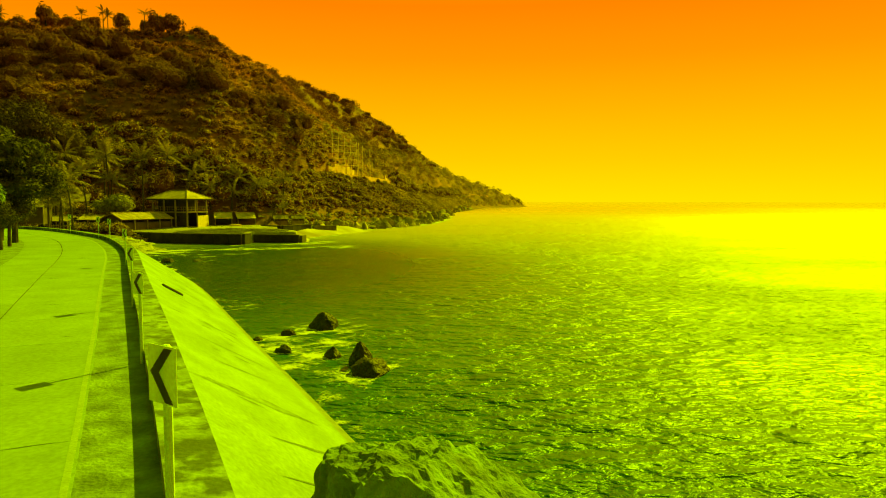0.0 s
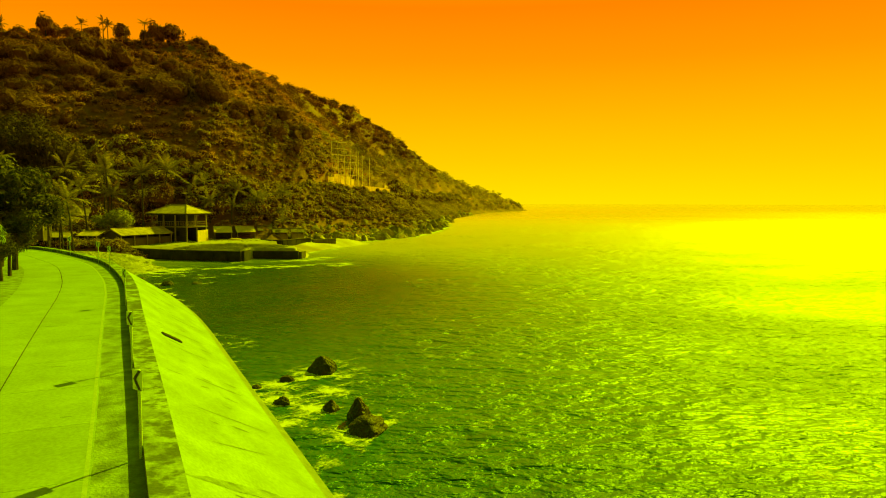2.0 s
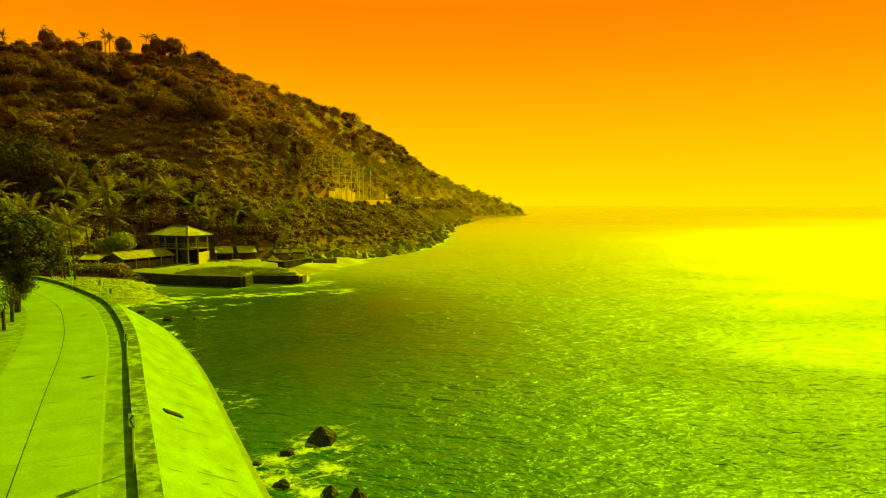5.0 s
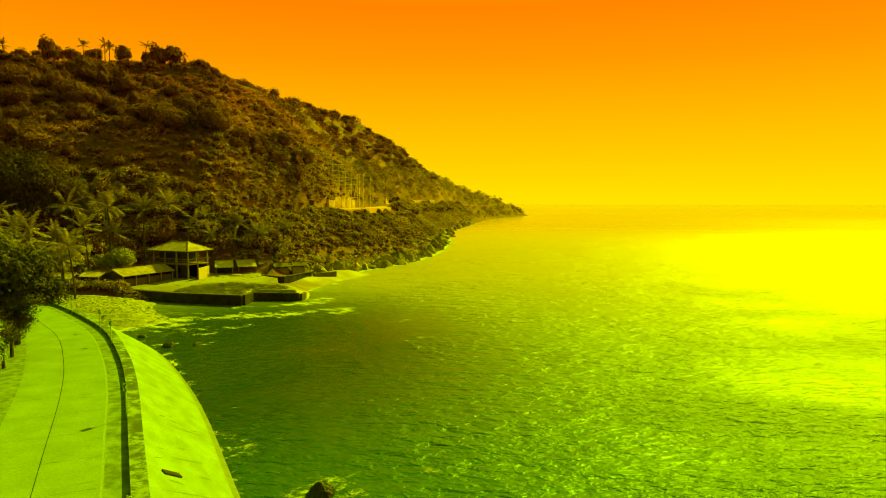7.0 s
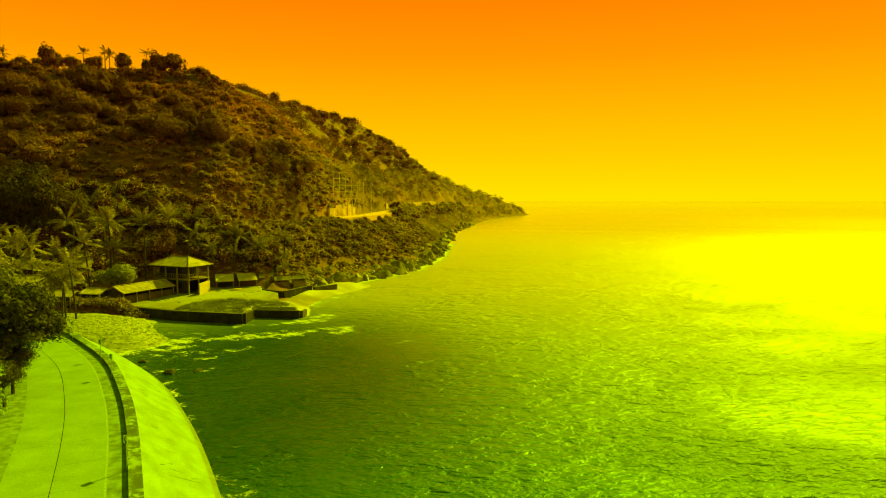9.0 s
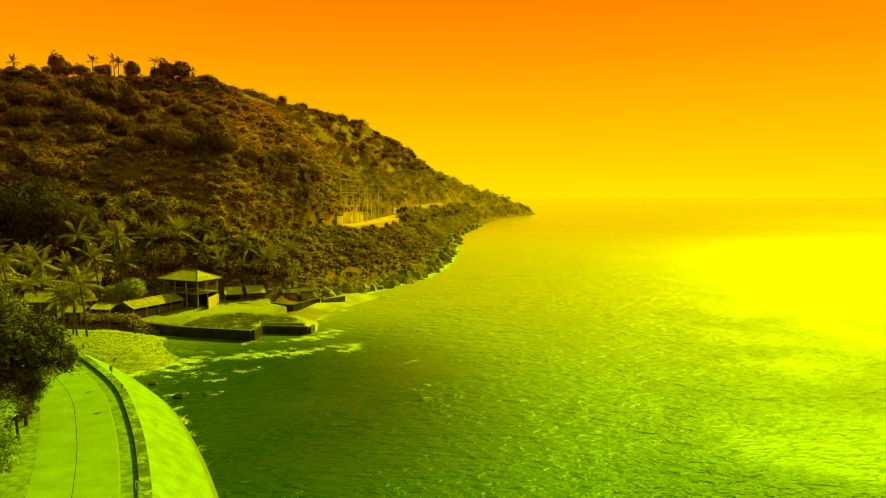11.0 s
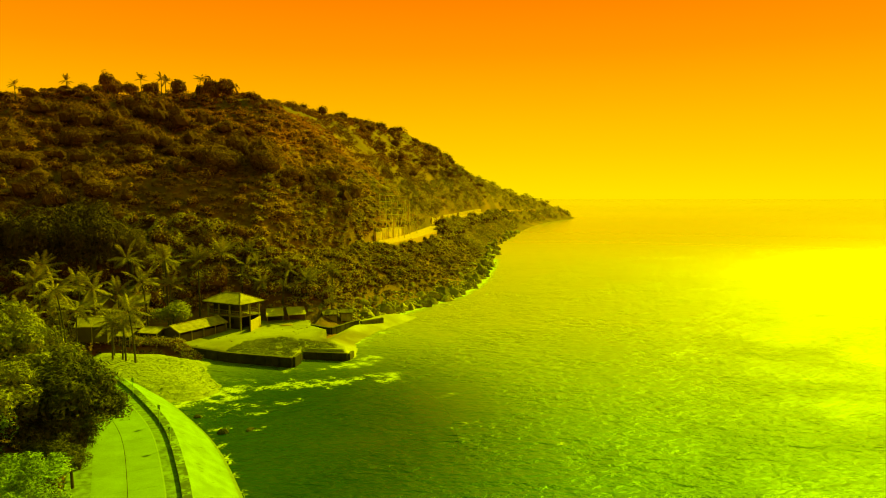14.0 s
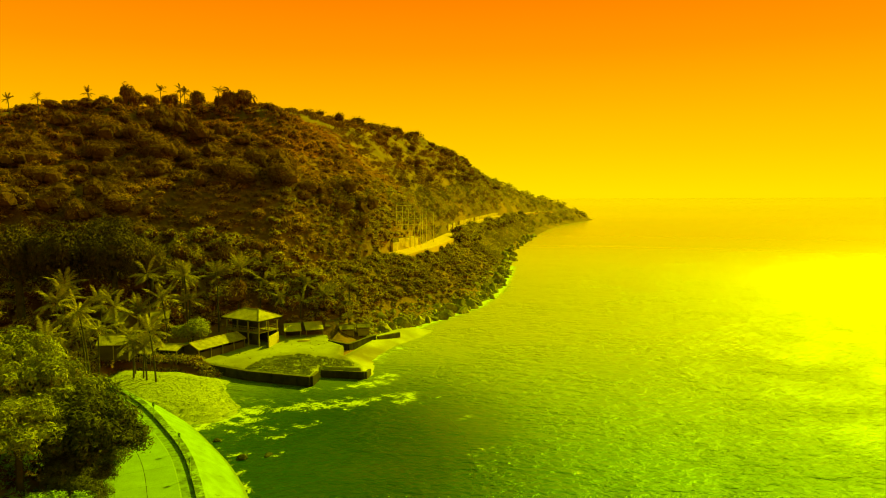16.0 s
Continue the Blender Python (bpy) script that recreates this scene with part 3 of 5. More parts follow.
OFF = {d: offset_line(WALL_LINE, d) for d in (0.0, -1.28, -1.33, -1.45, -4.55, -4.60, -4.68, -7.7, -7.76, -7.9, -8.6, -10.1, -4.62, -4.66, -1.52, WALL_W)}
NSEG = len(WALL_LINE) - 1

road = thing("road", "pale jointed concrete coast road with a worn centre joint", "road", kind="structure")
bed = mesh_part("road_bed", strip(OFF[-10.1], OFF[0.0], ROAD_Z - 0.03, ROAD_Z - 0.03, 0, NSEG, 0.5, "road_bed", M_JOINT), road)
mesh_part("shoulder", strip(OFF[-1.28], OFF[0.0], ROAD_Z - 0.015, ROAD_Z - 0.015, 0, NSEG, 0.12, "shoulder", M_SHOULDER), road, "rough grey gravelly concrete shoulder")
mesh_part("verge", strip(OFF[-10.1], OFF[-7.76], ROAD_Z - 0.012, ROAD_Z - 0.012, 0, NSEG, 0.12, "verge", M_SHOULDER), road, "dusty concrete verge")
mesh_part("edge_line", strip(OFF[-1.45], OFF[-1.33], ROAD_Z + 0.004, ROAD_Z + 0.004, 0, NSEG, 0.02, "edge_line", M_LINE), road, "worn white edge line")

parapet = thing("wall_parapet", "low thick concrete parapet, stained in alternating bays", "wall", kind="structure")
revet = thing("revetment", "sloping pale concrete sea revetment", "revetment", kind="structure")

LAST_REV = next(i for i, p in enumerate(WALL_LINE) if p.y > 101.0)
for i in range(0, NSEG - 3, 3):
    n = min(3, NSEG - i)
    j = i + n
    a, b = WALL_LINE[i], WALL_LINE[j]
    me = strip(WALL_LINE, OFF[WALL_W], ROAD_Z + WALL_H, ROAD_Z + WALL_H - 0.02, i, j, 1.5, "bay", M_WALL)
    mesh_part("bay", me, parapet)
REV_TOP, REV_FOOT = offset_line(WALL_LINE, WALL_W + 0.003), offset_line(WALL_LINE, 7.3)
REV_WET = offset_line(WALL_LINE, 5.75)


def rev_z(o):
    return 3.62 + (o - WALL_W) * (0.0 - 3.62) / (6.25 - WALL_W)


for i in range(0, LAST_REV, 4):
    j = min(i + 4, LAST_REV)
    mesh_part("panel", strip(REV_TOP, REV_WET, rev_z(WALL_W), rev_z(5.75), i, j, 0.35, "panel", M_REVET), revet)
mesh_part("wet_foot", strip(REV_WET, REV_FOOT, rev_z(5.75) - 0.01, rev_z(7.3), 0, LAST_REV, 0.35, "wet_foot", M_REVET_WET), revet, "dark wet algae-stained foot")


def on_slope(y, o):
    """A place on the revetment: the wall's point nearest to y, o metres out."""
    i = min(range(len(WALL_LINE)), key=lambda k: abs(WALL_LINE[k].y - y))
    a, b = WALL_LINE[max(i - 1, 0)], WALL_LINE[min(i + 1, NSEG)]
    t = (b - a).normalized()
    p = WALL_LINE[i] + Vector((t.y, -t.x)) * o
    return p, t


# ---- rocks ----
def cleft_rock(name, seed, mat, cuts, subdiv=5, rough=0.10, peak=0.0, first=()):
    """An angular rock: a lumpy ball split off along flat planes, with broken ledges."""
    rr = random.Random(seed)
    bm = bmesh.new()
    bmesh.ops.create_icosphere(bm, subdivisions=subdiv, radius=1.0)
    o = Vector((seed * 5.3, seed * 2.1, seed * 3.7))
    planes = [(Vector(n).normalized(), h) for n, h in first]
    for _ in range(cuts):
        n = Vector((rr.gauss(0, 1), rr.gauss(0, 1), rr.gauss(0.2, 0.8))).normalized()
        planes.append((n, rr.uniform(0.66, 0.92)))
    for v in bm.verts:
        d = v.co.normalized()
        p = d * (1 + rough * noise.noise(d * 1.4 + o))
        if peak:
            p = Vector((p.x * (1 - peak * max(0, p.z)), p.y * (1 - peak * max(0, p.z)), p.z))
        for n, h in planes:
            e = p.dot(n) - h
            if e > 0:
                p = p - n * e * 0.92
        p = p * (1 + rough * 0.55 * noise.noise(p * 4.2 + o) + rough * 0.30 * abs(noise.noise(p * 9.0 + o)) + rough * 0.16 * noise.noise(p * 19.0 + o))
        v.co = p
    me = bpy.data.meshes.new(name)
    bm.to_mesh(me)
    bm.free()
    me.materials.append(mat)
    return me


big = new("boulder", cleft_rock("boulder", 8, M_BOULDER, 6, 6, 0.20, 0.0, (((0.50, -0.10, 0.86), 0.56), ((-0.9, -0.35, 0.2), 0.78), ((-0.1, -0.95, 0.3), 0.72), ((-0.12, 0.1, 1.0), 0.70))))
big.matrix_basis = pose(-0.02, 7.7, 3.5) @ Matrix.Diagonal((1.68, 1.7, 2.0, 1))
tagged(big, "huge pale cracked boulder resting on the concrete revetment", "boulder")
SEA_ROCKS = [(-5.75, 41.6, 1.0, 1.0, 0.95), (-2.75, 31.9, 0.72, 0.68, 1.05), (-2.3, 30.6, 1.15, 0.9, 0.62), (-4.35, 33.8, 0.55, 0.45, 0.5), (-7.0, 34.9, 0.5, 0.35, 0.35),
             (-7.6, 39.4, 0.45, 0.35, 0.35), (-31.2, 86.7, 0.8, 0.7, 0.55), (-28.0, 88.0, 0.8, 0.5, 0.3), (-9.0, 38.0, 0.4, 0.3, 0.2), (-37.0, 93.0, 0.7, 0.6, 0.35)]
for k, (x, y, sx, sy, sz) in enumerate(SEA_ROCKS):
    ob = new("sea_rock", cleft_rock("sea_rock", 11 + k, M_ROCK, 9, 4, 0.16, 0.55 if k in (0, 1, 3) else 0.15))
    ob.matrix_basis = pose(x, y, 0.1 * sz, 0, 0, 37 * k) @ Matrix.Diagonal((sx, sy, sz, 1))
    tagged(ob, "dark wet rock breaking the surf below the revetment", "rock", "surf rocks")
RIP = []
for k in range(7):
    rk = random.Random(700 + k)
    flats = [((rk.gauss(0, 1), rk.gauss(0, 1), rk.gauss(0.3, 0.6)), rk.uniform(0.38, 0.62)) for _ in range(5)]
    RIP.append(cleft_rock("shore_boulder", 40 + k, M_RIPRAP, 8, 3, 0.14, 0.0, flats))
rnd = random.Random(5)
for k in range(280):
    y = 166 + 150 * rnd.random() ** 1.5 if k < 190 else rnd.uniform(318, 560)
    d = rnd.triangular(-3.0, 9.0, 0.5) if y > 182 else rnd.triangular(0.0, 9.0, 2.0)
    x = float(np.interp(y, S_Y, S_X)) - d
    r = rnd.choice((0.6, 0.7, 0.9, 1.1, 1.4, 1.9)) * (1.0 if y < 318 else 1.4) * (1.15 if d < 3 else 0.75)
    z = max(float(ground_z(x, y)[0]), -0.2)
    ob = new("shore_boulder", rnd.choice(RIP))
    ob.matrix_basis = pose(x, y, z + 0.12 * r, rnd.uniform(-20, 20), rnd.uniform(-20, 20), rnd.uniform(0, 360)) @ Matrix.Diagonal((r * 1.25, r * rnd.uniform(0.8, 1.2), r * rnd.uniform(0.8, 1.2), 1))
    tagged(ob, "dark weathered boulder heaped along the shore", "boulder", "shore boulders")


# ---- patches of beach and yard ----
def patch(name, poly, height, mat, step=0.6, margin=2.0):
    P = np.array(poly)
    xs = np.arange(P[:, 0].min() - margin, P[:, 0].max() + margin, step)
    ys = np.arange(P[:, 1].min() - margin, P[:, 1].max() + margin, step)
    X, Y = np.meshgrid(xs, ys)
    D = inside_dist(poly, X, Y)
    Z = height(X, Y, D)
    idx = np.arange(X.size).reshape(X.shape)
    f = np.stack([idx[:-1, :-1], idx[:-1, 1:], idx[1:, 1:], idx[1:, :-1]], -1).reshape(-1, 4)
    keep = (D.ravel()[f] > -margin).all(1)
    return new(name, raw_mesh(name, np.stack([X, Y, Z], -1).reshape(-1, 3).tolist(), f[keep].tolist(), mat, smooth=True))




def beach_z(X, Y, D):
    terr = np.floor((D + 0.8 * lump(X, Y, 6, 21)) / 1.9) * 0.40
    z = 0.15 + np.clip(D, -2, 9) * 0.10 + np.clip(terr, -0.3, 0.9) + 0.10 * lump(X, Y, 2.2, 22) * (D > 0)
    return np.where(D < 0, D * 0.35, z)


beach = tagged(patch("beach", BEACH, beach_z, M_GRAVEL, 0.45), "terraced shingle beach of grey gravel", "beach", kind="structure")
def yard_z(X, Y, D):
    z = 1.72 + np.clip(Y - 122 + 0.35 * (X + 40), 0, 20) * 0.026 + 0.05 * lump(X, Y, 4, 25)
    return np.where(D < 0.25, np.minimum(z, 1.2) + (D - 0.25) * 6.0, z)


yard = tagged(patch("yard", YARD, yard_z, M_YARD, 0.5, 1.5), "bare packed sand yard behind the seawall", "yard", kind="structure")
SANDY = [(-30, 127), (-20.2, 128.5), (-20.6, 134), (-22.0, 140.5), (-20.8, 147), (-18.8, 155), (-13.6, 164.5), (-11.0, 172), (-16.5, 175), (-23, 170), (-28, 160), (-29, 148), (-31, 138)]


def sand_z(X, Y, D):
    return np.where(D < 0, D * 0.25, 0.12 + np.clip(D, 0, 6) * 0.30 + 0.05 * lump(X, Y, 3, 31))


sand = tagged(patch("sand", SANDY, sand_z, M_SAND, 0.7), "narrow strip of pale wet sand along the shore", "beach", kind="structure")

seawall = thing("wall_seawall", "dark weathered masonry seawall round the yard", "wall", kind="structure")


def wall_run(parent, pts, z0, z1, w, mat, cap=None, name="block", step=2.6):
    """A wall along plan points, in separate blocks, with a cap where given."""
    for a, b in zip(pts, pts[1:]):
        a, b = Vector(a), Vector(b)
        n = max(1, round((b - a).length / step))
        ang = math.atan2(b.y - a.y, b.x - a.x)
        for k in range(n):
            c = a + (b - a) * ((k + 0.5) / n)
            ln = (b - a).length / n
            part(name, box_bm(ln - 0.03, w, z1 - z0, (c.x, c.y, (z0 + z1) / 2), 0.04, ang), mat, parent)
            if cap:
                part("coping", box_bm(ln - 0.02, w + 0.1, 0.12, (c.x, c.y, z1 + 0.06), 0.03, ang), cap, parent)


wall_run(seawall, [(-66.5, 133.2), (-56.0, 131.0), (-43.3, 124.5), (-30.4, 120.7)], -0.8, 1.78, 0.55, M_SEAWALL, M_SEATOP)
wall_run(seawall, [(-30.2, 121.0), (-29.9, 124.6)], -0.8, 1.78, 0.55, M_SEAWALL, M_SEATOP)
wall_run(seawall, [(-29.8, 127.2), (-21.2, 126.0)], -0.8, 1.4, 0.55, M_SEAWALL, M_SEATOP)
wall_run(seawall, [(-21.0, 126.4), (-20.6, 129.0)], -0.8, 1.3, 0.55, M_SEATOP)


def stones(name, label, n, area, poly, height, sizes, mat, seed, lo=0.2):
    """Loose stones on a patch, joined."""
    r = np.random.RandomState(seed)
    bm = bmesh.new()
    bmesh.ops.create_icosphere(bm, subdivisions=1, radius=1.0)
    base = np.array([v.co[:] for v in bm.verts])
    tri = np.array([[v.index for v in f.verts] for f in bm.faces])
    bm.free()
    x, y = r.uniform(area[0], area[1], n), r.uniform(area[2], area[3], n)
    D = inside_dist(poly, x, y)
    k = D > lo
    x, y, D = x[k], y[k], D[k]
    z = height(x, y, D)
    V = []
    for i in range(len(x)):
        s = sizes[0] + (sizes[1] - sizes[0]) * r.rand() ** 3
        V.append(base * (r.uniform(0.7, 1.2, base.shape)) * np.array([s, s * r.uniform(0.7, 1), s * 0.65]) + np.array([x[i], y[i], z[i] + 0.15 * s]))
    V = np.concatenate(V)[(tri[None] + (np.arange(len(x)) * len(base))[:, None, None]).reshape(-1, 3)]
    return tagged(new(name, quads_mesh(name, V, mat)), label, "stones", kind="stuff")


stones("beach_stones", "loose stones strewn over the shingle beach", 5200, (-70, -39, 99, 121), BEACH, beach_z, (0.05, 0.18), M_GRAVEL, 61)
stones("yard_stones", "loose stones along the yard's edge", 300, (-60, -24, 122, 150), YARD, yard_z, (0.06, 0.22), M_RIPRAP, 62, 0.6)


def shore_rubble(n, seed):
    """Broken small stones between the shore boulders, joined."""
    r = np.random.RandomState(seed)
    bm = bmesh.new()
    bmesh.ops.create_icosphere(bm, subdivisions=1, radius=1.0)
    base = np.array([v.co[:] for v in bm.verts])
    tri = np.array([[v.index for v in f.verts] for f in bm.faces])
    bm.free()
    V = []
    Y = 160 + 190 * r.rand(n) ** 1.4
    X = np.interp(Y, S_Y, S_X) - r.triangular(-1.6, 1.5, 10.0, n)
    for x, y, z in zip(X, Y, np.maximum(ground_z(X, Y), -0.1)):
        s = 0.18 + 0.5 * r.rand() ** 2
        V.append((base * r.uniform(0.45, 1.35, (len(base), 1)) * np.array([s, s * 0.75, s * 0.7]) + np.array([x, y, z + 0.25 * s]))[tri])
    return tagged(new("shore_rubble", quads_mesh("shore_rubble", np.concatenate(V), M_RUBBLE)), "pale broken stones between the shore boulders", "stones", kind="stuff")


shore_rubble(2800, 71)


# ---- foam on the water ----
def build_foam():
    xs, ys = np.arange(-75, 84, 0.8), np.arange(-6, 330, 0.8)
    X, Y = np.meshgrid(xs, ys)
    x, y = X.ravel(), Y.ravel()
    g = ground_z(x, y).reshape(X.shape)
    s = -inland(x, y).reshape(X.shape)
    dens = np.full(X.shape, -0.6)
    ragged = 0.30 * lump(X, Y, 3.2, 91) + 0.22 * lump(X, Y, 1.7, 92)
    d_sh = X - np.interp(Y, S_Y, S_X)
    far = Y > 130
    dens = np.where(far, 0.92 - np.abs(d_sh - 1.2) * 0.17, dens)
    near = (Y < 104) & (s > 5.6)
    dens = np.where(near, np.maximum(dens, 0.47 - np.abs(s - 6.4) * 0.26 + 0.24 * lump(X, Y, 13, 41)), dens)
    for x0, y0, r, a in ((-7.0, 36.5, 5.5, 0.60), (-3.2, 30.8, 4.0, 0.56), (-5.5, 41.0, 4.0, 0.60), (-6.0, 32.5, 4.4, 0.58), (-13.5, 50.5, 3.2, 0.5), (-2.0, 22.0, 3.0, 0.22), (-31.5, 87.0, 3.8, 0.42), (-28.5, 82.0, 3.0, 0.36),
                         (-34.0, 94.0, 5.0, 0.38), (-4.0, 27.0, 3.6, 0.34), (3.5, 46.0, 3.0, 0.24), (9.0, 60.0, 3.0, 0.24), (18.0, 40.0, 5.0, 0.14), (12.0, 28.0, 4.0, 0.16)):
        dens = np.maximum(dens, a - (np.hypot(X - x0, (Y - y0) * 0.8) / r) ** 2 * 0.35)
    for (ax, ay), (bx, by), w, a in (((-41.0, 99.0), (-36.0, 106.0), 3.6, 0.66), ((-36.0, 106.5), (-12.0, 114.5), 3.4, 0.62), ((-38.0, 96.5), (-22.0, 101.0), 2.2, 0.52), ((-36.0, 92.5), (-28.0, 95.0), 1.8, 0.52), ((-33.0, 87.5), (-27.0, 88.5), 1.6, 0.56), ((-44.0, 112.5), (-36.0, 112.0), 2.0, 0.52),
                                     ((-30.0, 118.6), (-20.0, 121.5), 1.8, 0.55), ((-20.0, 122.0), (-16.5, 128.0), 2.4, 0.68), ((-22.0, 133.0), (-14.0, 130.0), 1.8, 0.52), ((-22.5, 140.0), (-17.5, 152.0), 2.4, 0.62)):
        t = np.clip(((X - ax) * (bx - ax) + (Y - ay) * (by - ay)) / ((bx - ax) ** 2 + (by - ay) ** 2), 0, 1)
        dens = np.maximum(dens, a - 0.03 + 0.22 * lump(X, Y, 9, 77) - (np.hypot(X - ax - t * (bx - ax), Y - ay - t * (by - ay)) / (w * (1 + 0.5 * lump(X, Y, 14, 78)))) ** 2 * 0.22)
    dens = np.where((Y < 80) & (s > 7), np.maximum(dens, 0.10 + 0.30 * lump(X, Y, 8, 95)), dens)
    # flecks on the open chop, whitecaps plus sun sparkle painted as foam, thinning out seawards
    fleck = 0.15 + 0.36 * lump(X, Y, 11, 97) - np.clip((X - 45) / 35, 0, 1) * 0.5 - np.clip((Y - 110) / 70, 0, 1) * 0.5 - np.clip((-8 - X) / 12, 0, 1) * 0.6
    dens = np.where((Y < 190) & (s > 8), np.maximum(dens, fleck), dens)
    dens = dens + ragged - 0.02
    idx = np.arange(X.size).reshape(X.shape)
    f = np.stack([idx[:-1, :-1], idx[:-1, 1:], idx[1:, 1:], idx[1:, :-1]], -1).reshape(-1, 4)
    f = f[(dens.ravel()[f] > -0.1).any(1)]
    used = np.unique(f)
    remap = np.zeros(X.size, int)
    remap[used] = np.arange(len(used))
    v = np.stack([X.ravel()[used], Y.ravel()[used], np.full(len(used), 0.04)], -1)
    me = raw_mesh("foam", v.tolist(), remap[f].tolist(), M_FOAM)
    at = me.attributes.new("foam_amount", "FLOAT", "POINT")
    at.data.foreach_set("value", dens.ravel()[used].astype(np.float32))
    return tagged(new("sea_foam", me), "white broken surf foam on the water", "foam", kind="stuff")


foam = build_foam()


# ---- foliage ----
def ball(subdiv):
    """Corners and faces of a small round ball."""
    bm = bmesh.new()
    bmesh.ops.create_icosphere(bm, subdivisions=subdiv, radius=1.0)
    out = np.array([v.co[:] for v in bm.verts]), np.array([[v.index for v in f.verts] for f in bm.faces])
    bm.free()
    return out


BALLS = [ball(1), ball(2)]


def crown_quads(rs, n, leaf, lobes=7, flat=0.8, spread=0.62, shell=(0.55, 1.16), fat=1.0, core=0.0, fine=0):
    """n leaf quads in a lumpy crown of about unit radius round the origin; with a core, leaf triangles and a dense dark
    inner mass, twigs and painted shade in one.
    """
    c = rs.normal(size=(lobes, 3))
    c /= np.linalg.norm(c, axis=1)[:, None]
    c *= rs.uniform(0.35, 1, (lobes, 1)) * spread
    c[:, 2] = np.abs(c[:, 2]) * 0.8 - 0.1
    rad = fat * rs.uniform(0.32, 0.58, lobes) * min(1.0, (12 / lobes) ** 0.33)
    k = rs.randint(0, lobes, n)
    d = rs.normal(size=(n, 3))
    d /= np.linalg.norm(d, axis=1)[:, None]
    d[:, 2] = np.where(rs.rand(n) < 0.6, np.abs(d[:, 2]), d[:, 2])
    p = c[k] + d * (rad[k] * rs.uniform(*shell, n))[:, None]
    p[:, 2] *= flat
    nrm = d + rs.normal(scale=0.34, size=(n, 3)) + np.array([0, 0, 0.25])
    nrm /= np.linalg.norm(nrm, axis=1)[:, None]
    t = np.cross(nrm, rs.normal(size=(n, 3)))
    t /= np.linalg.norm(t, axis=1)[:, None] + 1e-9
    b = np.cross(nrm, t)
    a = (leaf * rs.uniform(0.6, 1.4, n))[:, None]
    w = a * rs.uniform(0.35, 0.75, n)[:, None]
    q = np.stack([p - t * a, p - b * w + nrm * a * 0.15, p + t * a, p + b * w + nrm * a * 0.15], 1)
    if not core:
        return q
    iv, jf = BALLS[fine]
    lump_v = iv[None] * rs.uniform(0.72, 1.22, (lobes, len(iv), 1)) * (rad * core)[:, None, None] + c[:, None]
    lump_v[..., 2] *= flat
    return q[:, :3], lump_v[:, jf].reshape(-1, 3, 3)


def scatter(name, protos, pos, size, rs, mat, tall=(0.8, 1.2)):
    out, cores = [], []
    for p, s in zip(pos, size):
        q = protos[rs.randint(len(protos))]
        a = rs.uniform(0, 6.283)
        ca, sa = math.cos(a), math.sin(a)
        m = np.array([[ca, -sa, 0], [sa, ca, 0], [0, 0, rs.uniform(*tall)]]) * s
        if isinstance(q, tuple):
            cores.append(q[1] @ m.T + np.asarray(p))
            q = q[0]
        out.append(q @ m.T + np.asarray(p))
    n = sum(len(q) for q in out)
    me = quads_mesh(name, np.concatenate(out + cores), mat)
    # the cores take the dark colour that stands for shade between leaves
    if cores:
        me.materials.append(M_TWIG_SHADE)
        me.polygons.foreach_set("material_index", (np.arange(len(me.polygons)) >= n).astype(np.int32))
    return me


rs = np.random.RandomState(12)
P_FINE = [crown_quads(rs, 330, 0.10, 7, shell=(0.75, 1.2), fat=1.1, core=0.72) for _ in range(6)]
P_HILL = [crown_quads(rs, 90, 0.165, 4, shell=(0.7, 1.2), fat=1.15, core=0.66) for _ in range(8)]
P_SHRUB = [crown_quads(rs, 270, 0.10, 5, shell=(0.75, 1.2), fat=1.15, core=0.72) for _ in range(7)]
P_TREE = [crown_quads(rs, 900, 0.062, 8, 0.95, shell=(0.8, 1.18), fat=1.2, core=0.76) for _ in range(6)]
P_FAR = [crown_quads(rs, 64, 0.19, 5, shell=(0.7, 1.12), fat=1.1)[:, :3] for _ in range(6)]
P_LOW = [crown_quads(rs, 60, 0.2, 4)[:, :3] for _ in range(6)]
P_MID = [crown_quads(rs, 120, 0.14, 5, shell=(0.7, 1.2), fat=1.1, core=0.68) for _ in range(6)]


def place(n, x0, x1, y0, y1, dmin, dmax, test=None):
    x, y = rs.uniform(x0, x1, n), rs.uniform(y0, y1, n)
    d = (np.interp(y, S_Y, S_X) - x) * 0.93
    ok = (d > dmin) & (d < dmax) & ~((d > 20.6) & (d < 29.5) & (y > 214))
    if test is not None:
        ok &= test(x, y)
    x, y = x[ok], y[ok]
    return np.stack([x, y, ground_z(x, y)], 1)


def woods(name, label, n, area, sizes, protos, mat, lift=0.35, test=None, tall=(0.8, 1.2)):
    p = place(n, *area, test=test)
    s = rs.uniform(0, 1, len(p)) ** 2.2 * (sizes[1] - sizes[0]) + sizes[0]
    p[:, 2] += s * lift
    return tagged(new(name, scatter(name, protos, p, s, rs, mat, tall)), label, "vegetation", kind="stuff")


front = lambda x, y: (x > -0.76 * y - 4) & (y < 292) & (y > 152 + 10 * np.sin((x + 30) / 55) - 2) & (x < -28)
woods("hillside_brush", "dense dry scrub on the hillside", 3000, (-215, -28, 150, 300, 29.5, 400), (0.8, 1.9), P_HILL, L_HILL, test=front)
woods("hillside_shrubs", "rounded shrubs and low trees on the hillside", 1700, (-215, -28, 150, 300, 29.5, 400), (1.6, 3.4), P_SHRUB, L_HILL, test=lambda x, y: front(x, y) & (y < 250), lift=0.4)
woods("hillside_dry_brush", "pale dry brush between the hillside trees", 2400, (-215, -28, 160, 300, 29.5, 400), (0.6, 1.5), P_FAR, L_DRY, test=front)
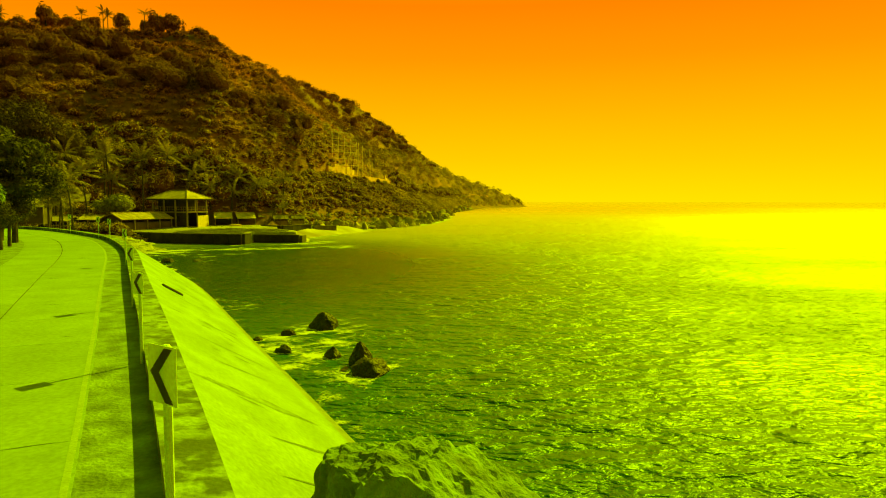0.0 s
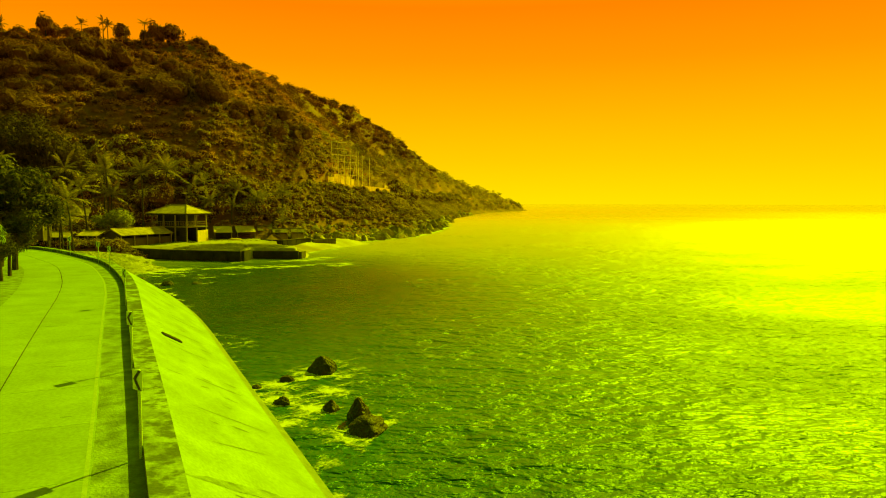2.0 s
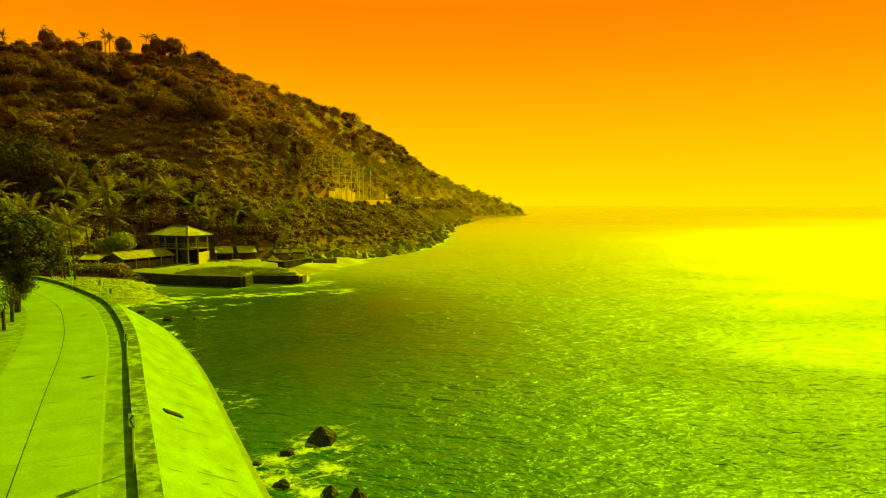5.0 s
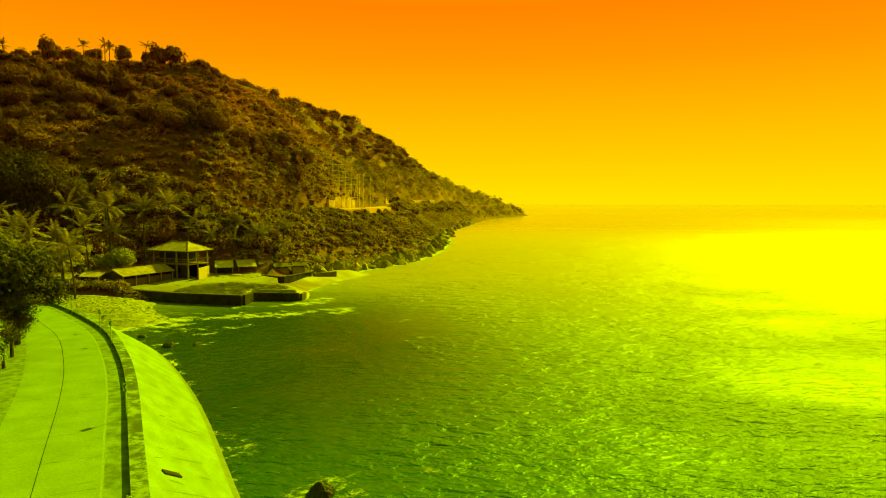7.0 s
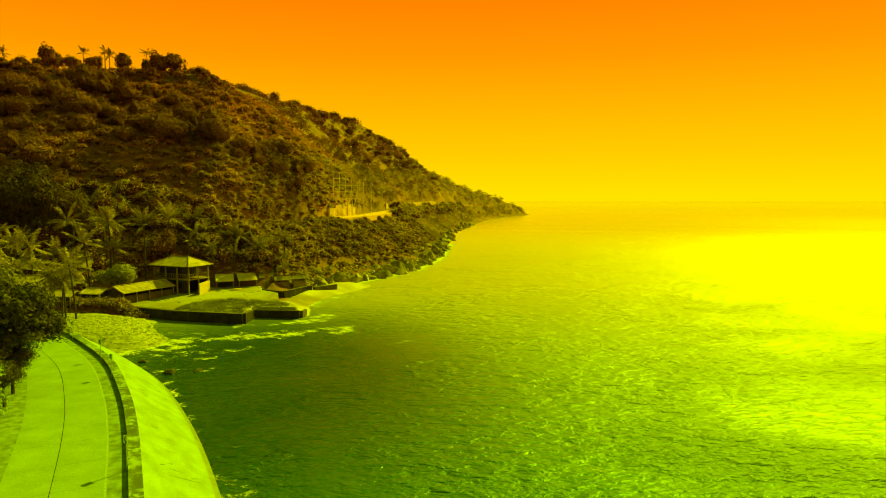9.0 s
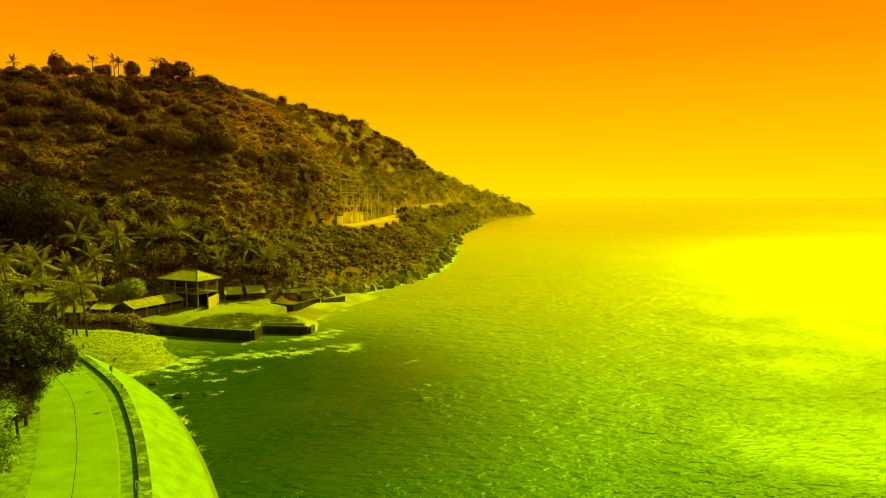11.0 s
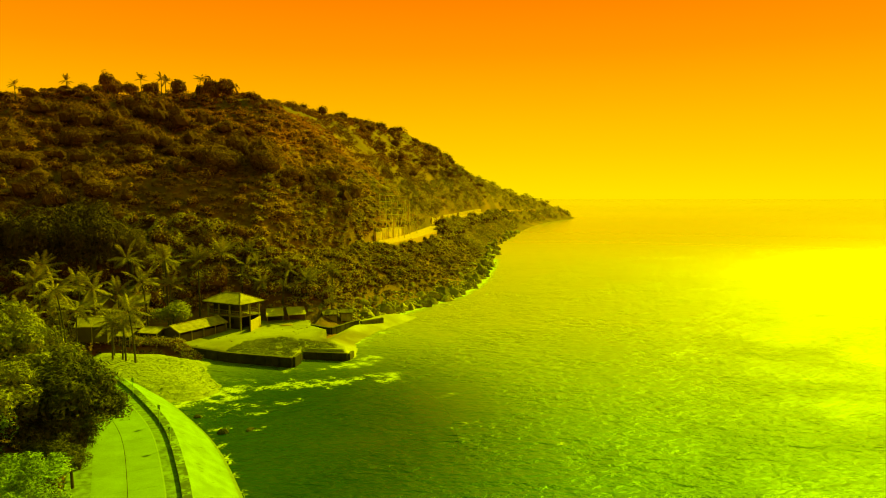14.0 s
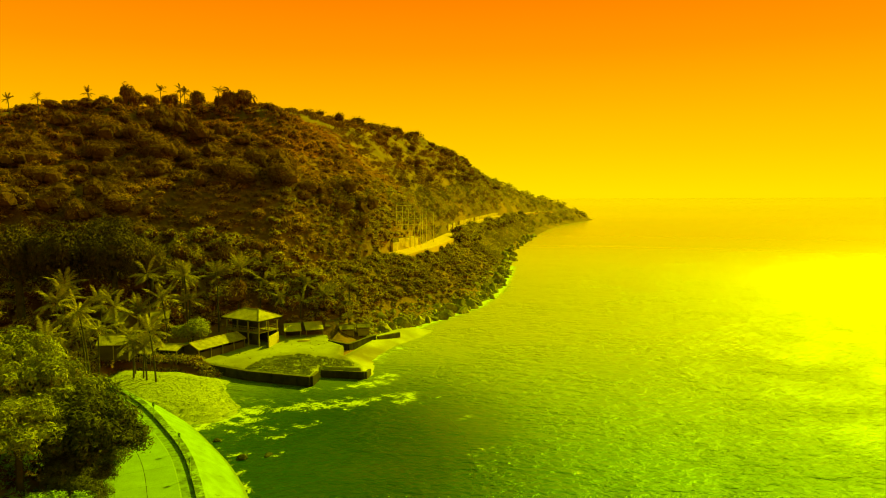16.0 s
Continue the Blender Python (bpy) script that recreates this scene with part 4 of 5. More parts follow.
woods("hillside_trees", "dark round tree crowns standing out on the hillside", 900, (-200, -28, 156, 300, 31, 300), (2.8, 6.6), P_TREE, L_HTREE, test=lambda x, y: front(x, y) & (y < 236) & (lump(x, y, 38, 131) + np.clip((-70 - x) / 60, 0, 0.6) - np.clip((y - 195) / 90, 0, 0.5) > -0.1), lift=0.5)
woods("shore_slope_brush", "dark scrub on the slope between road and shore", 7000, (-60, 60, 156, 340, 9.5, 19.5), (0.9, 2.4), P_MID, L_SHORE)
woods("road_edge_brush", "scrub along the outer edge of the hillside road", 7000, (-30, 60, 290, 640, 15.5, 20.6), (2.6, 4.4), P_MID, L_SHORE, lift=0.85)
woods("road_rim_brush", "scrub along the rim of the near stretch of hillside road", 2600, (-45, 10, 205, 292, 15.0, 20.4), (1.1, 2.1), P_MID, L_SHORE, lift=0.7)
woods("road_end_brush", "scrub round the near end of the hillside road", 950, (-55, 5, 176, 218, 10, 44), (1.0, 2.6), P_MID, L_SHORE)
woods("far_slope_brush", "dark scrub on the slope below the far road", 6500, (-20, 90, 335, 600, 4, 19.5), (1.2, 2.8), P_FAR, L_SHORE)
woods("ridge_brush", "scrub covering the far ridge", 3000, (-150, 40, 290, 620, 29, 150), (1.8, 4.2), P_FAR, L_HTREE)
woods("ridge_trees", "tree crowns along the far ridge", 300, (-150, 40, 380, 660, 40, 150), (2.6, 5.5), P_SHRUB, L_HTREE, lift=0.6)
woods("roadcut_brush", "scrub hanging over the road cutting", 9000, (-45, 30, 190, 600, 28.8, 42), (0.9, 2.4), P_FAR, L_SHORE)
woods("cutting_brush", "dark scrub growing behind the lattice frame", 1000, (-48, -8, 212, 275, 28.9, 46), (0.9, 2.1), P_MID, L_SHORE)
woods("shore_grass", "low dry grass and herbs between the shore boulders", 4200, (-60, 45, 158, 345, 3.2, 12), (0.35, 0.95), P_LOW, L_SHORE, tall=(0.6, 1.0))
woods("slope_undergrowth", "low undergrowth on the lower hillside", 4200, (-90, -2, 152, 300, 9, 75), (0.8, 1.7), P_LOW, L_HILL, tall=(0.6, 1.0))
woods("cape_brush", "scrub covering the low cape", 3000, (-120, 160, 555, 925, 4, 130), (2.0, 5.0), P_FAR, L_SHORE)
woods("village_trees", "dark broadleaf trees and bananas behind the houses", 520, (-130, -30, 140, 172, 9, 200), (2.0, 4.2), P_FINE, L_TREE, lift=0.7, test=lambda x, y: (y > 157) | (x < -68))
hx, hy = rs.uniform(-84, -57, 800), rs.uniform(112, 140, 800)
ok = (inside_dist(BEACH, hx, hy) < 0.6) & (inside_dist([(-69, 129), (-52, 129), (-48, 142), (-56, 146), (-69, 138)], hx, hy) < 0.3) & (inside_dist(YARD, hx, hy) < 0.2) & (hy > 116)
fx = rs.uniform(-75, -47, 150)
fy = 129.6 - np.maximum(0, fx + 57) * 0.5 + rs.uniform(-0.6, 1.6, 150)
hx, hy, ok = np.append(hx[ok], fx), np.append(hy[ok], fy), slice(None)
hpos = np.stack([hx[ok], hy[ok], ground_z(hx[ok], hy[ok]) + 0.3], 1)
tagged(new("village_brush", scatter("village_brush", P_MID, hpos, rs.uniform(0.7, 2.0, len(hpos)), rs, L_TREE)), "dark brush and banana plants round the village", "plants", kind="stuff")
cx, cy = rs.uniform(-46, -24, 2800), rs.uniform(120, 139, 2800)
cd = inside_dist([(-44.5, 125.8), (-31, 121.8), (-30.3, 127.5), (-23, 128), (-25.0, 131.5), (-30, 134.5), (-37, 137), (-43, 134)], cx, cy)
ok = cd > 0
cpos = np.stack([cx[ok], cy[ok], yard_z(cx[ok], cy[ok], np.full(ok.sum(), 5.0)) + 0.05], 1)
tagged(new("ground_creeper", scatter("ground_creeper", P_LOW, cpos, rs.uniform(0.25, 0.62, len(cpos)), rs, L_GROUND, (0.4, 0.8))), "low leafy creeper covering part of the yard", "plants", kind="stuff")
bx, by = rs.uniform(-72, -14, 2700), rs.uniform(20, 112, 2700)
bd = inland(bx, by)
ok = (bd > 10.6) & (bd < 22)
bpos = np.stack([bx[ok], by[ok], ground_z(bx[ok], by[ok])], 1)
tagged(new("roadside_brush", scatter("roadside_brush", P_MID, bpos, rs.uniform(0.7, 2.2, len(bpos)), rs, L_BUSH)), "green roadside brush on the bank above the road", "plants", kind="stuff")


def trunk_bm(h, r, lean, rng, limbs=5, bm=None):
    bm = bmesh.new()
    parts = []
    top = Vector((lean[0], lean[1], h * 0.62))
    mid = Vector((lean[0] * 0.35, lean[1] * 0.35, h * 0.3))
    parts += [pole_bm((0, 0, -0.5), mid, r, r * 0.8), pole_bm(mid, top, r * 0.8, r * 0.5)]
    for k in range(limbs):
        a = 6.283 * k / limbs + rng.uniform(-0.4, 0.4)
        s = mid.lerp(top, rng.uniform(0.3, 1.0))
        parts.append(pole_bm(s, s + Vector((math.cos(a), math.sin(a), 0.8)) * h * rng.uniform(0.18, 0.3), r * 0.4, r * 0.12, 6))
    me = bpy.data.meshes.new("tmp")
    for q in parts:
        q.to_mesh(me)
        q.free()
        bm.from_mesh(me)
    bpy.data.meshes.remove(me)
    return bm


def tree(x, y, top, spread, label, leaves=3600, leaf=0.10, mat=None, seed=1, group="roadside trees", flat=0.85, off=(0.0, 0.0)):
    z = float(ground_z(x, y)[0])
    h = top - z
    rng = random.Random(seed)
    r = np.random.RandomState(seed)
    ob = thing("tree", label, "tree", pose(x, y, z), group)
    part("trunk", trunk_bm(h, 0.035 * h, (off[0] * 0.8 + rng.uniform(-0.6, 0.6), off[1] * 0.8 + rng.uniform(-0.6, 0.6)), rng), M_BARK, ob)
    hh = h * (0.44 if group == "roadside trees" else 0.60 if group == "hilltop trees" else 0.42)
    q = crown_quads(r, leaves, leaf * 1.3, 70 if group == "roadside trees" else 14, 1.0, 0.95 if group == "roadside trees" else 0.75) * np.array([spread, spread, hh * flat]) + np.array([off[0], off[1], h - hh * 0.98])
    mesh_part("crown", quads_mesh("crown", q[:, :3], mat or L_TREE), ob)
    return ob


NEAR_LABEL = "tall roadside tree on the bank, leaf colour darkened for shade"
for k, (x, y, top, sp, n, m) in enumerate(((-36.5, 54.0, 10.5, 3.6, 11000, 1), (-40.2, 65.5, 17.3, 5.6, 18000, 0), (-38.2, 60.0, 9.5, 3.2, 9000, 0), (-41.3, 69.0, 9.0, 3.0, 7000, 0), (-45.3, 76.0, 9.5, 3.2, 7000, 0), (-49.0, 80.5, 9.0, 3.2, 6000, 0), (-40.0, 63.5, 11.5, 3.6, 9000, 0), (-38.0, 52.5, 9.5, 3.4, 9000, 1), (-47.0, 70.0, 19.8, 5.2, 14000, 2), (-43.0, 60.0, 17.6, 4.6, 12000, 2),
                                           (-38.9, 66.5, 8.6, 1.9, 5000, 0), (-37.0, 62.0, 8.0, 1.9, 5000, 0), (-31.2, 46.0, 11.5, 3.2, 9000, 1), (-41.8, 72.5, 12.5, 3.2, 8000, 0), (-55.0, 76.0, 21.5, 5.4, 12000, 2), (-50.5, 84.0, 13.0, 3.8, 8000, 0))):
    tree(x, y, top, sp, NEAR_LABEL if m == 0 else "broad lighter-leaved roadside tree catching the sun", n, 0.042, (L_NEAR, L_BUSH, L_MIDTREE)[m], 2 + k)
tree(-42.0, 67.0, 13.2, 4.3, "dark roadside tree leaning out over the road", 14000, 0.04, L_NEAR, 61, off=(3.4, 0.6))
tree(-59.7, 138.6, 10.4, 4.4, "round dense tree behind the long shed", 5200, 0.07, L_MIDTREE, seed=9, group="village trees")
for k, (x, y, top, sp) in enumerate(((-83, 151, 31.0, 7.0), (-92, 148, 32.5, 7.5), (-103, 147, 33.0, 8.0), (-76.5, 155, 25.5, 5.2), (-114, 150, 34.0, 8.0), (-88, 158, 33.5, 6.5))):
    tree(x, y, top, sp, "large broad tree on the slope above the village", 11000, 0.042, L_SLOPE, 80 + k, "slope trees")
for k, (x, top, sp, kind) in enumerate(((-129.5, 78.0, 3.0, 1), (-127.5, 75.0, 3.6, 1), (-121.2, 74.0, 3.4, 1), (-134.0, 72.6, 3.0, 1), (-138.5, 72.6, 3.2, 1), (-114.8, 73.8, 3.6, 1), (-103.0, 74.6, 3.4, 1), (-96.0, 73.0, 2.6, 1), (-91.5, 75.0, 3.6, 1), (-87.5, 75.4, 4.6, 1), (-145, 72, 4.0, 1), (-153, 72, 4.0, 1), (-159, 72, 4.0, 1), (-170, 71, 4.5, 1))):
    tree(x, 250 + 3 * (k % 2), top, sp, "dark tree standing on the hilltop skyline", 1100, 0.15, L_HTREE, 30 + k, "hilltop trees", 1.0)


woods("hillside_undergrowth", "dark low undergrowth between the hillside shrubs", 4600, (-170, -28, 156, 262, 29.5, 300), (0.9, 2.3), P_LOW, L_HTREE, test=front, tall=(0.6, 1.0))

woods("shore_bank_brush", "low dark scrub on the bank above the shore boulders", 7500, (-60, 45, 160, 345, 5.2, 10.5), (0.7, 1.7), P_MID, L_SHORE, tall=(0.6, 1.0))

# ---- palms ----
def frond_mesh(name, seed):
    """A drooping feather frond along +X: rachis and leaflets."""
    r = np.random.RandomState(seed)
    L, n = 1.0, 26
    droop = r.uniform(0.12, 0.40)
    s = np.linspace(0, 1, n)
    px, pz = s * L * (1 - 0.12 * s), 0.22 * s - droop * s ** 2.2
    q = []
    for i in range(n - 1):
        a, b = np.array([px[i], 0, pz[i]]), np.array([px[i + 1], 0, pz[i + 1]])
        w = 0.012 * (1 - 0.7 * s[i])
        q.append([a + [0, -w, 0], b + [0, -w, 0], b + [0, w, 0], a + [0, w, 0]])
        if i < 2:
            continue
        ln = 0.165 * math.sin(math.pi * min(1, 0.12 + 0.86 * s[i])) ** 0.7
        for sg in (-1, 1):
            tip = a + np.array([ln * 0.55, sg * ln * 0.8, -ln * r.uniform(0.25, 0.75)])
            e = np.array([0.020, 0, 0])
            q.append([a - e, a + e, tip + e * 0.4, tip - e * 0.4])
    return quads_mesh(name, np.array(q), L_PALM)


FRONDS = [frond_mesh("frond", 70 + k) for k in range(4)]


def palm(x, y, crown_z, size, seed, group="village palms", label="coconut palm with drooping fronds beside the houses", n=17):
    rng = random.Random(seed)
    z = float(ground_z(x, y)[0])
    ob = thing("palm_tree", label, "palm tree", pose(x, y, z), group)
    h = crown_z - z
    lx, ly = rng.uniform(-0.08, 0.08) * h, rng.uniform(-0.08, 0.08) * h
    bm = bmesh.new()
    tmp = bpy.data.meshes.new("tmp")
    for k in range(5):
        u0, u1 = k / 5, (k + 1) / 5
        q = pole_bm((lx * (u0 ** 2 - 1), ly * (u0 ** 2 - 1), h * u0 - (0.3 if k == 0 else 0)), (lx * (u1 ** 2 - 1), ly * (u1 ** 2 - 1), h * u1), 0.19 - 0.08 * u0, 0.19 - 0.08 * u1, 7)
        q.to_mesh(tmp)
        q.free()
        bm.from_mesh(tmp)
    bpy.data.meshes.remove(tmp)
    part("trunk", bm, M_PALMBARK, ob)
    for k in range(n):
        up = rng.uniform(-40, 72)
        s = size * rng.uniform(0.85, 1.2)
        mesh_part("frond", rng.choice(FRONDS), ob, "", pose(0, 0, h, 0, -up, 360 * k / n + rng.uniform(-12, 12)) @ Matrix.Diagonal((s, s, s, 1)))
    return ob


for k, (x, y, cz, s) in enumerate(((-66.5, 109, 16.0, 4.6), (-57.8, 115.7, 11.2, 4.4), (-60.2, 118.5, 7.6, 3.4), (-80, 124, 17.0, 4.4), (-72, 130, 15.4, 4.4), (-71, 138, 13.4, 4.4), (-66.5, 139, 15.6, 4.4),
                                  (-63.5, 146, 14.2, 4.4), (-73.5, 147, 19.8, 4.6), (-64.5, 146, 19.6, 4.6), (-59.5, 152, 16.6, 4.6), (-36.5, 160, 11.5, 3.2), (-46.5, 158, 11.0, 3.2), (-41.5, 163, 13.5, 3.4),
                                  (-31.5, 166, 13.0, 3.2), (-52.0, 163, 14.5, 3.4), (-88, 140, 18.5, 4.6), (-96, 150, 19.0, 4.6), (-84, 155, 20.5, 4.6), (-62, 118, 9.0, 3.6), (-75, 113, 13.0, 4.2), (-64, 121, 10.5, 4.2), (-69, 119, 13.0, 4.4), (-59.5, 117, 8.5, 3.8), (-74, 121, 14.5, 4.4), (-77, 134, 15.5, 4.4), (-83, 131, 17.0, 4.4), (-68, 153, 19.0, 4.6), (-56, 158, 18.0, 4.4), (-79, 160, 22.5, 4.6))):
    palm(x, y, cz - (2.2 if x < -62 and y > 112 else 0.0), s, 200 + k)
for k, (x, y, cz) in enumerate(((-109.6, 250, 74.2), (-108.0, 250, 73.0), (-95.0, 250, 74.0), (-145, 250, 73.5), (-166, 252, 72.5), (-176, 250, 71.5), (-120, 256, 75.0))):
    palm(x, y, cz, 2.8, 300 + k, "hilltop palms", "slender coconut palm on the hilltop skyline", 13)


# banana plants in a row behind the houses
rb = random.Random(44)
for k in range(34):
    x, y = (rb.uniform(-54, -26), rb.uniform(158.5, 168)) if k < 16 else (rb.uniform(-84, -70), rb.uniform(122, 152))
    g = float(ground_z(x, y)[0])
    palm(x, y, g + rb.uniform(2.6, 4.5), rb.uniform(2.2, 3.0), 500 + k, "banana plants", "short broad-leaved banana plant behind the houses", 11)


# ---- houses ----
def roof_slab(corners, thick, name, mat, parent, ribs=0):
    """A sloping roof plane of four corners (or three) with thickness, and seams where ribs are given."""
    c = [Vector(p) for p in corners]
    n = (c[1] - c[0]).cross(c[2] - c[0]).normalized()
    if n.z < 0:
        c.reverse()
        n = -n
    v = [tuple(p) for p in c] + [tuple(p - n * thick) for p in c]
    k = len(c)
    f = [tuple(range(k)), tuple(range(2 * k - 1, k - 1, -1))] + [(i, i + k, (i + 1) % k + k, (i + 1) % k) for i in range(k)]
    ob = mesh_part(name, raw_mesh(name, v, f, mat), parent)
    if ribs:
        lo, hi = sorted(corners, key=lambda p: p[2])[:2], sorted(corners, key=lambda p: -p[2])[:2]
        a0, a1 = Vector(lo[0]), Vector(lo[1])
        b0, b1 = Vector(hi[0]), Vector(hi[1])
        if (a0 - b0).length + (a1 - b1).length > (a0 - b1).length + (a1 - b0).length:
            b0, b1 = b1, b0
        for i in range(ribs + 1):
            u = (i + 0.02) / (ribs + 0.04)
            part("roof_seam", pole_bm(a0.lerp(a1, u) + n * 0.03, b0.lerp(b1, u) + n * 0.015, 0.03, 0.03, 5), mat, ob)
    return ob


def stilt_house():
    g = 2.15
    h = thing("house", "two-storey timber house with a hipped pale roof and open veranda", "house", pose(-50.0, 147.3, g, 0, 0, -27))
    ex, ey, ez, rz, rl = 5.75, 3.65, 6.0, 7.75, 2.2
    roof = thing("roof", "", "")
    roof.parent = h
    for key in ("category", "label"):
        if key in roof:
            del roof[key]
    P = {"a": (-ex, -ey, ez), "b": (ex, -ey, ez), "c": (ex, ey, ez), "d": (-ex, ey, ez), "r": (-rl, 0, rz), "s": (rl, 0, rz)}
    for ks in ("absr", "bcs", "cdrs", "dar"):
        roof_slab([P[k] for k in ks], 0.12, "roof_plane", M_THATCH, roof)
    for a, b in (("a", "r"), ("b", "s"), ("c", "s"), ("d", "r"), ("r", "s")):
        part("ridge_cap", pole_bm(Vector(P[a]) + Vector((0, 0, 0.04)), Vector(P[b]) + Vector((0, 0, 0.04)), 0.09, 0.09, 6), M_THATCH, roof)
    ix, iy = ex - 0.9, ey - 0.9
    for k, (a, b) in enumerate((((-ex, -ey), (ex, -ey)), ((ex, -ey), (ex, ey)), ((-ex, ey), (ex, ey)), ((-ex, -ey), (-ex, ey)))):
        ln = math.hypot(b[0] - a[0], b[1] - a[1]) - 0.2
        part("fascia", box_bm(ln, 0.06, 0.2, ((a[0] + b[0]) / 2 * 0.985, (a[1] + b[1]) / 2 * 0.985, ez - 0.22), 0.01, math.atan2(b[1] - a[1], b[0] - a[0])), M_DARKWOOD, h)
    for x in (-ix, -ix / 3, ix / 3, ix):
        for y in (-iy, iy):
            part("post", box_bm(0.26, 0.26, 6.2, (x, y, 2.9), 0.02), M_PALEWOOD, h)
    part("post", box_bm(0.22, 0.22, 6.1, (ix, 0, 2.9), 0.02), M_PALEWOOD, h)
    part("upper_floor", box_bm(2 * ix + 0.5, 2 * iy + 0.5, 0.22, (0, 0, 3.15), 0.02), M_PALEWOOD, h)
    # upper room set back behind the veranda
    part("upper_room", box_bm(2 * ix - 3.4, 2 * iy - 1.4, 2.5, (-1.4, 0.5, 4.52), 0.02), M_DARKWOOD, h, "dark timber upper room")
    for y in (-iy, iy):
        part("rail", box_bm(2 * ix, 0.08, 0.10, (0, y, 4.25), 0.01), M_PALEWOOD, h)
        part("rail", box_bm(2 * ix, 0.05, 0.07, (0, y, 3.75), 0.01), M_PALEWOOD, h)
    for zz, s in ((4.25, 0.10), (3.75, 0.07)):
        part("rail", box_bm(0.07, 2 * iy, s, (ix, 0, zz), 0.01), M_PALEWOOD, h)
    for k in range(15):
        part("baluster", box_bm(0.05, 0.05, 0.95, (-ix + (k + 0.5) * 2 * ix / 15, -iy, 3.75), 0), M_PALEWOOD, h)
    for k in range(7):
        part("baluster", box_bm(0.05, 0.05, 0.95, (ix, -iy + (k + 0.5) * 2 * iy / 7, 3.75), 0), M_PALEWOOD, h)
    # ground floor: dark recessed walls and a pale rendered side wall
    part("lower_wall", box_bm(2 * ix - 1.5, 0.2, 3.0, (-0.8, -iy + 1.3, 1.5), 0.02), M_HOUSEWALL, h)
    part("lower_wall", box_bm(0.2, 2 * iy - 1.5, 3.0, (-ix, 0.6, 1.5), 0.02), M_HOUSEWALL, h)
    part("lower_wall", box_bm(2 * ix, 0.2, 3.0, (0, iy - 0.2, 1.5), 0.02), M_HOUSEWALL, h)
    part("side_wall", box_bm(0.22, 2 * iy + 0.6, 2.5, (ix + 1.0, 0.6, 1.2), 0.03, radians(24)), M_HOUSELIGHT, h, "pale rendered side wall")
    for x in (-2.6, 1.0):
        part("window_opening", box_bm(1.2, 0.06, 1.2, (x, -iy + 1.18, 1.7), 0.01), M_DARKWOOD, h)
    return h


stilt_house()


def shed(x, y, z, ang, ln, wd, eave, ridge, label, mat=None, walls=True, front=0.0, ribs=9, wallmat=None):
    """A gable shed: long axis along local X."""
    wallmat = wallmat or M_HOUSEWALL
    h = thing("shed", label, "shed", pose(x, y, z, 0, 0, ang), "village sheds")
    a, b = ln / 2, wd / 2
    roof = new("roof")
    roof.parent = h
    mat = mat or M_THATCH_DARK
    roof_slab([(-a, -b, eave), (a, -b, eave), (a, 0, ridge), (-a, 0, ridge)], 0.12, "roof_plane", mat, roof, ribs)
    roof_slab([(-a, b, eave), (a, b, eave), (a, 0, ridge), (-a, 0, ridge)], 0.12, "roof_plane", mat, roof, 0)
    part("ridge_cap", pole_bm((-a, 0, ridge + 0.03), (a, 0, ridge + 0.03), 0.1, 0.1, 6), mat, roof)
    n = max(2, round(ln / 3))
    for k in range(n + 1):
        for yy in (-b + 0.35, b - 0.35):
            part("post", box_bm(0.16, 0.16, eave + 0.3, (-a + 0.3 + k * (ln - 0.6) / n, yy, eave / 2 - 0.1), 0.01), M_PALEWOOD, h)
    if walls:
        part("back_wall", box_bm(ln - 0.7, 0.14, eave, (0, b - 0.5, eave / 2 - 0.05), 0.01), wallmat, h)
        for sx in (-1, 1):
            v = [(sx * (a - 0.35), -b + 0.4, -0.2), (sx * (a - 0.35), b - 0.4, -0.2), (sx * (a - 0.35), b - 0.4, eave + 0.1), (sx * (a - 0.35), 0, ridge - 0.2), (sx * (a - 0.35), -b + 0.4, eave + 0.1)]
            v2 = [(p[0] - sx * 0.12, p[1], p[2]) for p in v]
            f = [(0, 1, 2, 3, 4), (9, 8, 7, 6, 5)] + [(i, i + 5, (i + 1) % 5 + 5, (i + 1) % 5) for i in range(5)]
            mesh_part("gable_wall", raw_mesh("gable_wall", v + v2, f, wallmat), h)
    if front:
        part("front_wall", box_bm(ln - 0.7, 0.14, front, (0, -b + 0.55, front / 2 - 0.05), 0.01), wallmat, h)
    return h


shed(-55.2, 138.4, 1.75, 64.5, 13.2, 5.6, 2.35, 3.55, "long low shed with a weathered ribbed roof", M_THATCH, True, 1.75, 14, M_HOUSEWALL)
shed(-61.6, 133.6, 1.5, -10, 4.4, 5.0, 2.6, 3.4, "small dark shed joined to the long shed", M_THATCH, True, 2.4, 4, M_DARKWOOD)
shed(-66.5, 131.5, 1.6, -8, 5.0, 4.6, 2.3, 3.2, "small dark shed with a rusty roof", M_THATCH, True, 2.0, 4, M_DARKWOOD)
shed(-70.0, 127.0, 3.6, 10, 6.2, 5.0, 3.0, 4.6, "village house with a pale sheet roof under palms", M_THATCH, True, 2.8, 6)
shed(-77.5, 142.0, 5.0, -20, 6.5, 5.0, 3.0, 4.8, "village house with a pale sheet roof under palms", M_THATCH, True, 2.8, 6)
shed(-72.0, 149.0, 5.0, 15, 5.0, 5.0, 2.6, 4.2, "village house with a pale sheet roof under palms", M_THATCH, True, 2.4, 6)
shed(-30.6, 157.0, 1.6, 20, 3.6, 3.0, 2.0, 2.9, "small patched shack near the beach", M_THATCH_DARK, True, 1.6, 4, M_PALEWOOD)
shed(-27.0, 159.5, 1.6, 15, 3.2, 2.8, 2.0, 2.8, "small patched shack near the beach", M_THATCH_DARK, True, 1.6, 4, M_PALEWOOD)
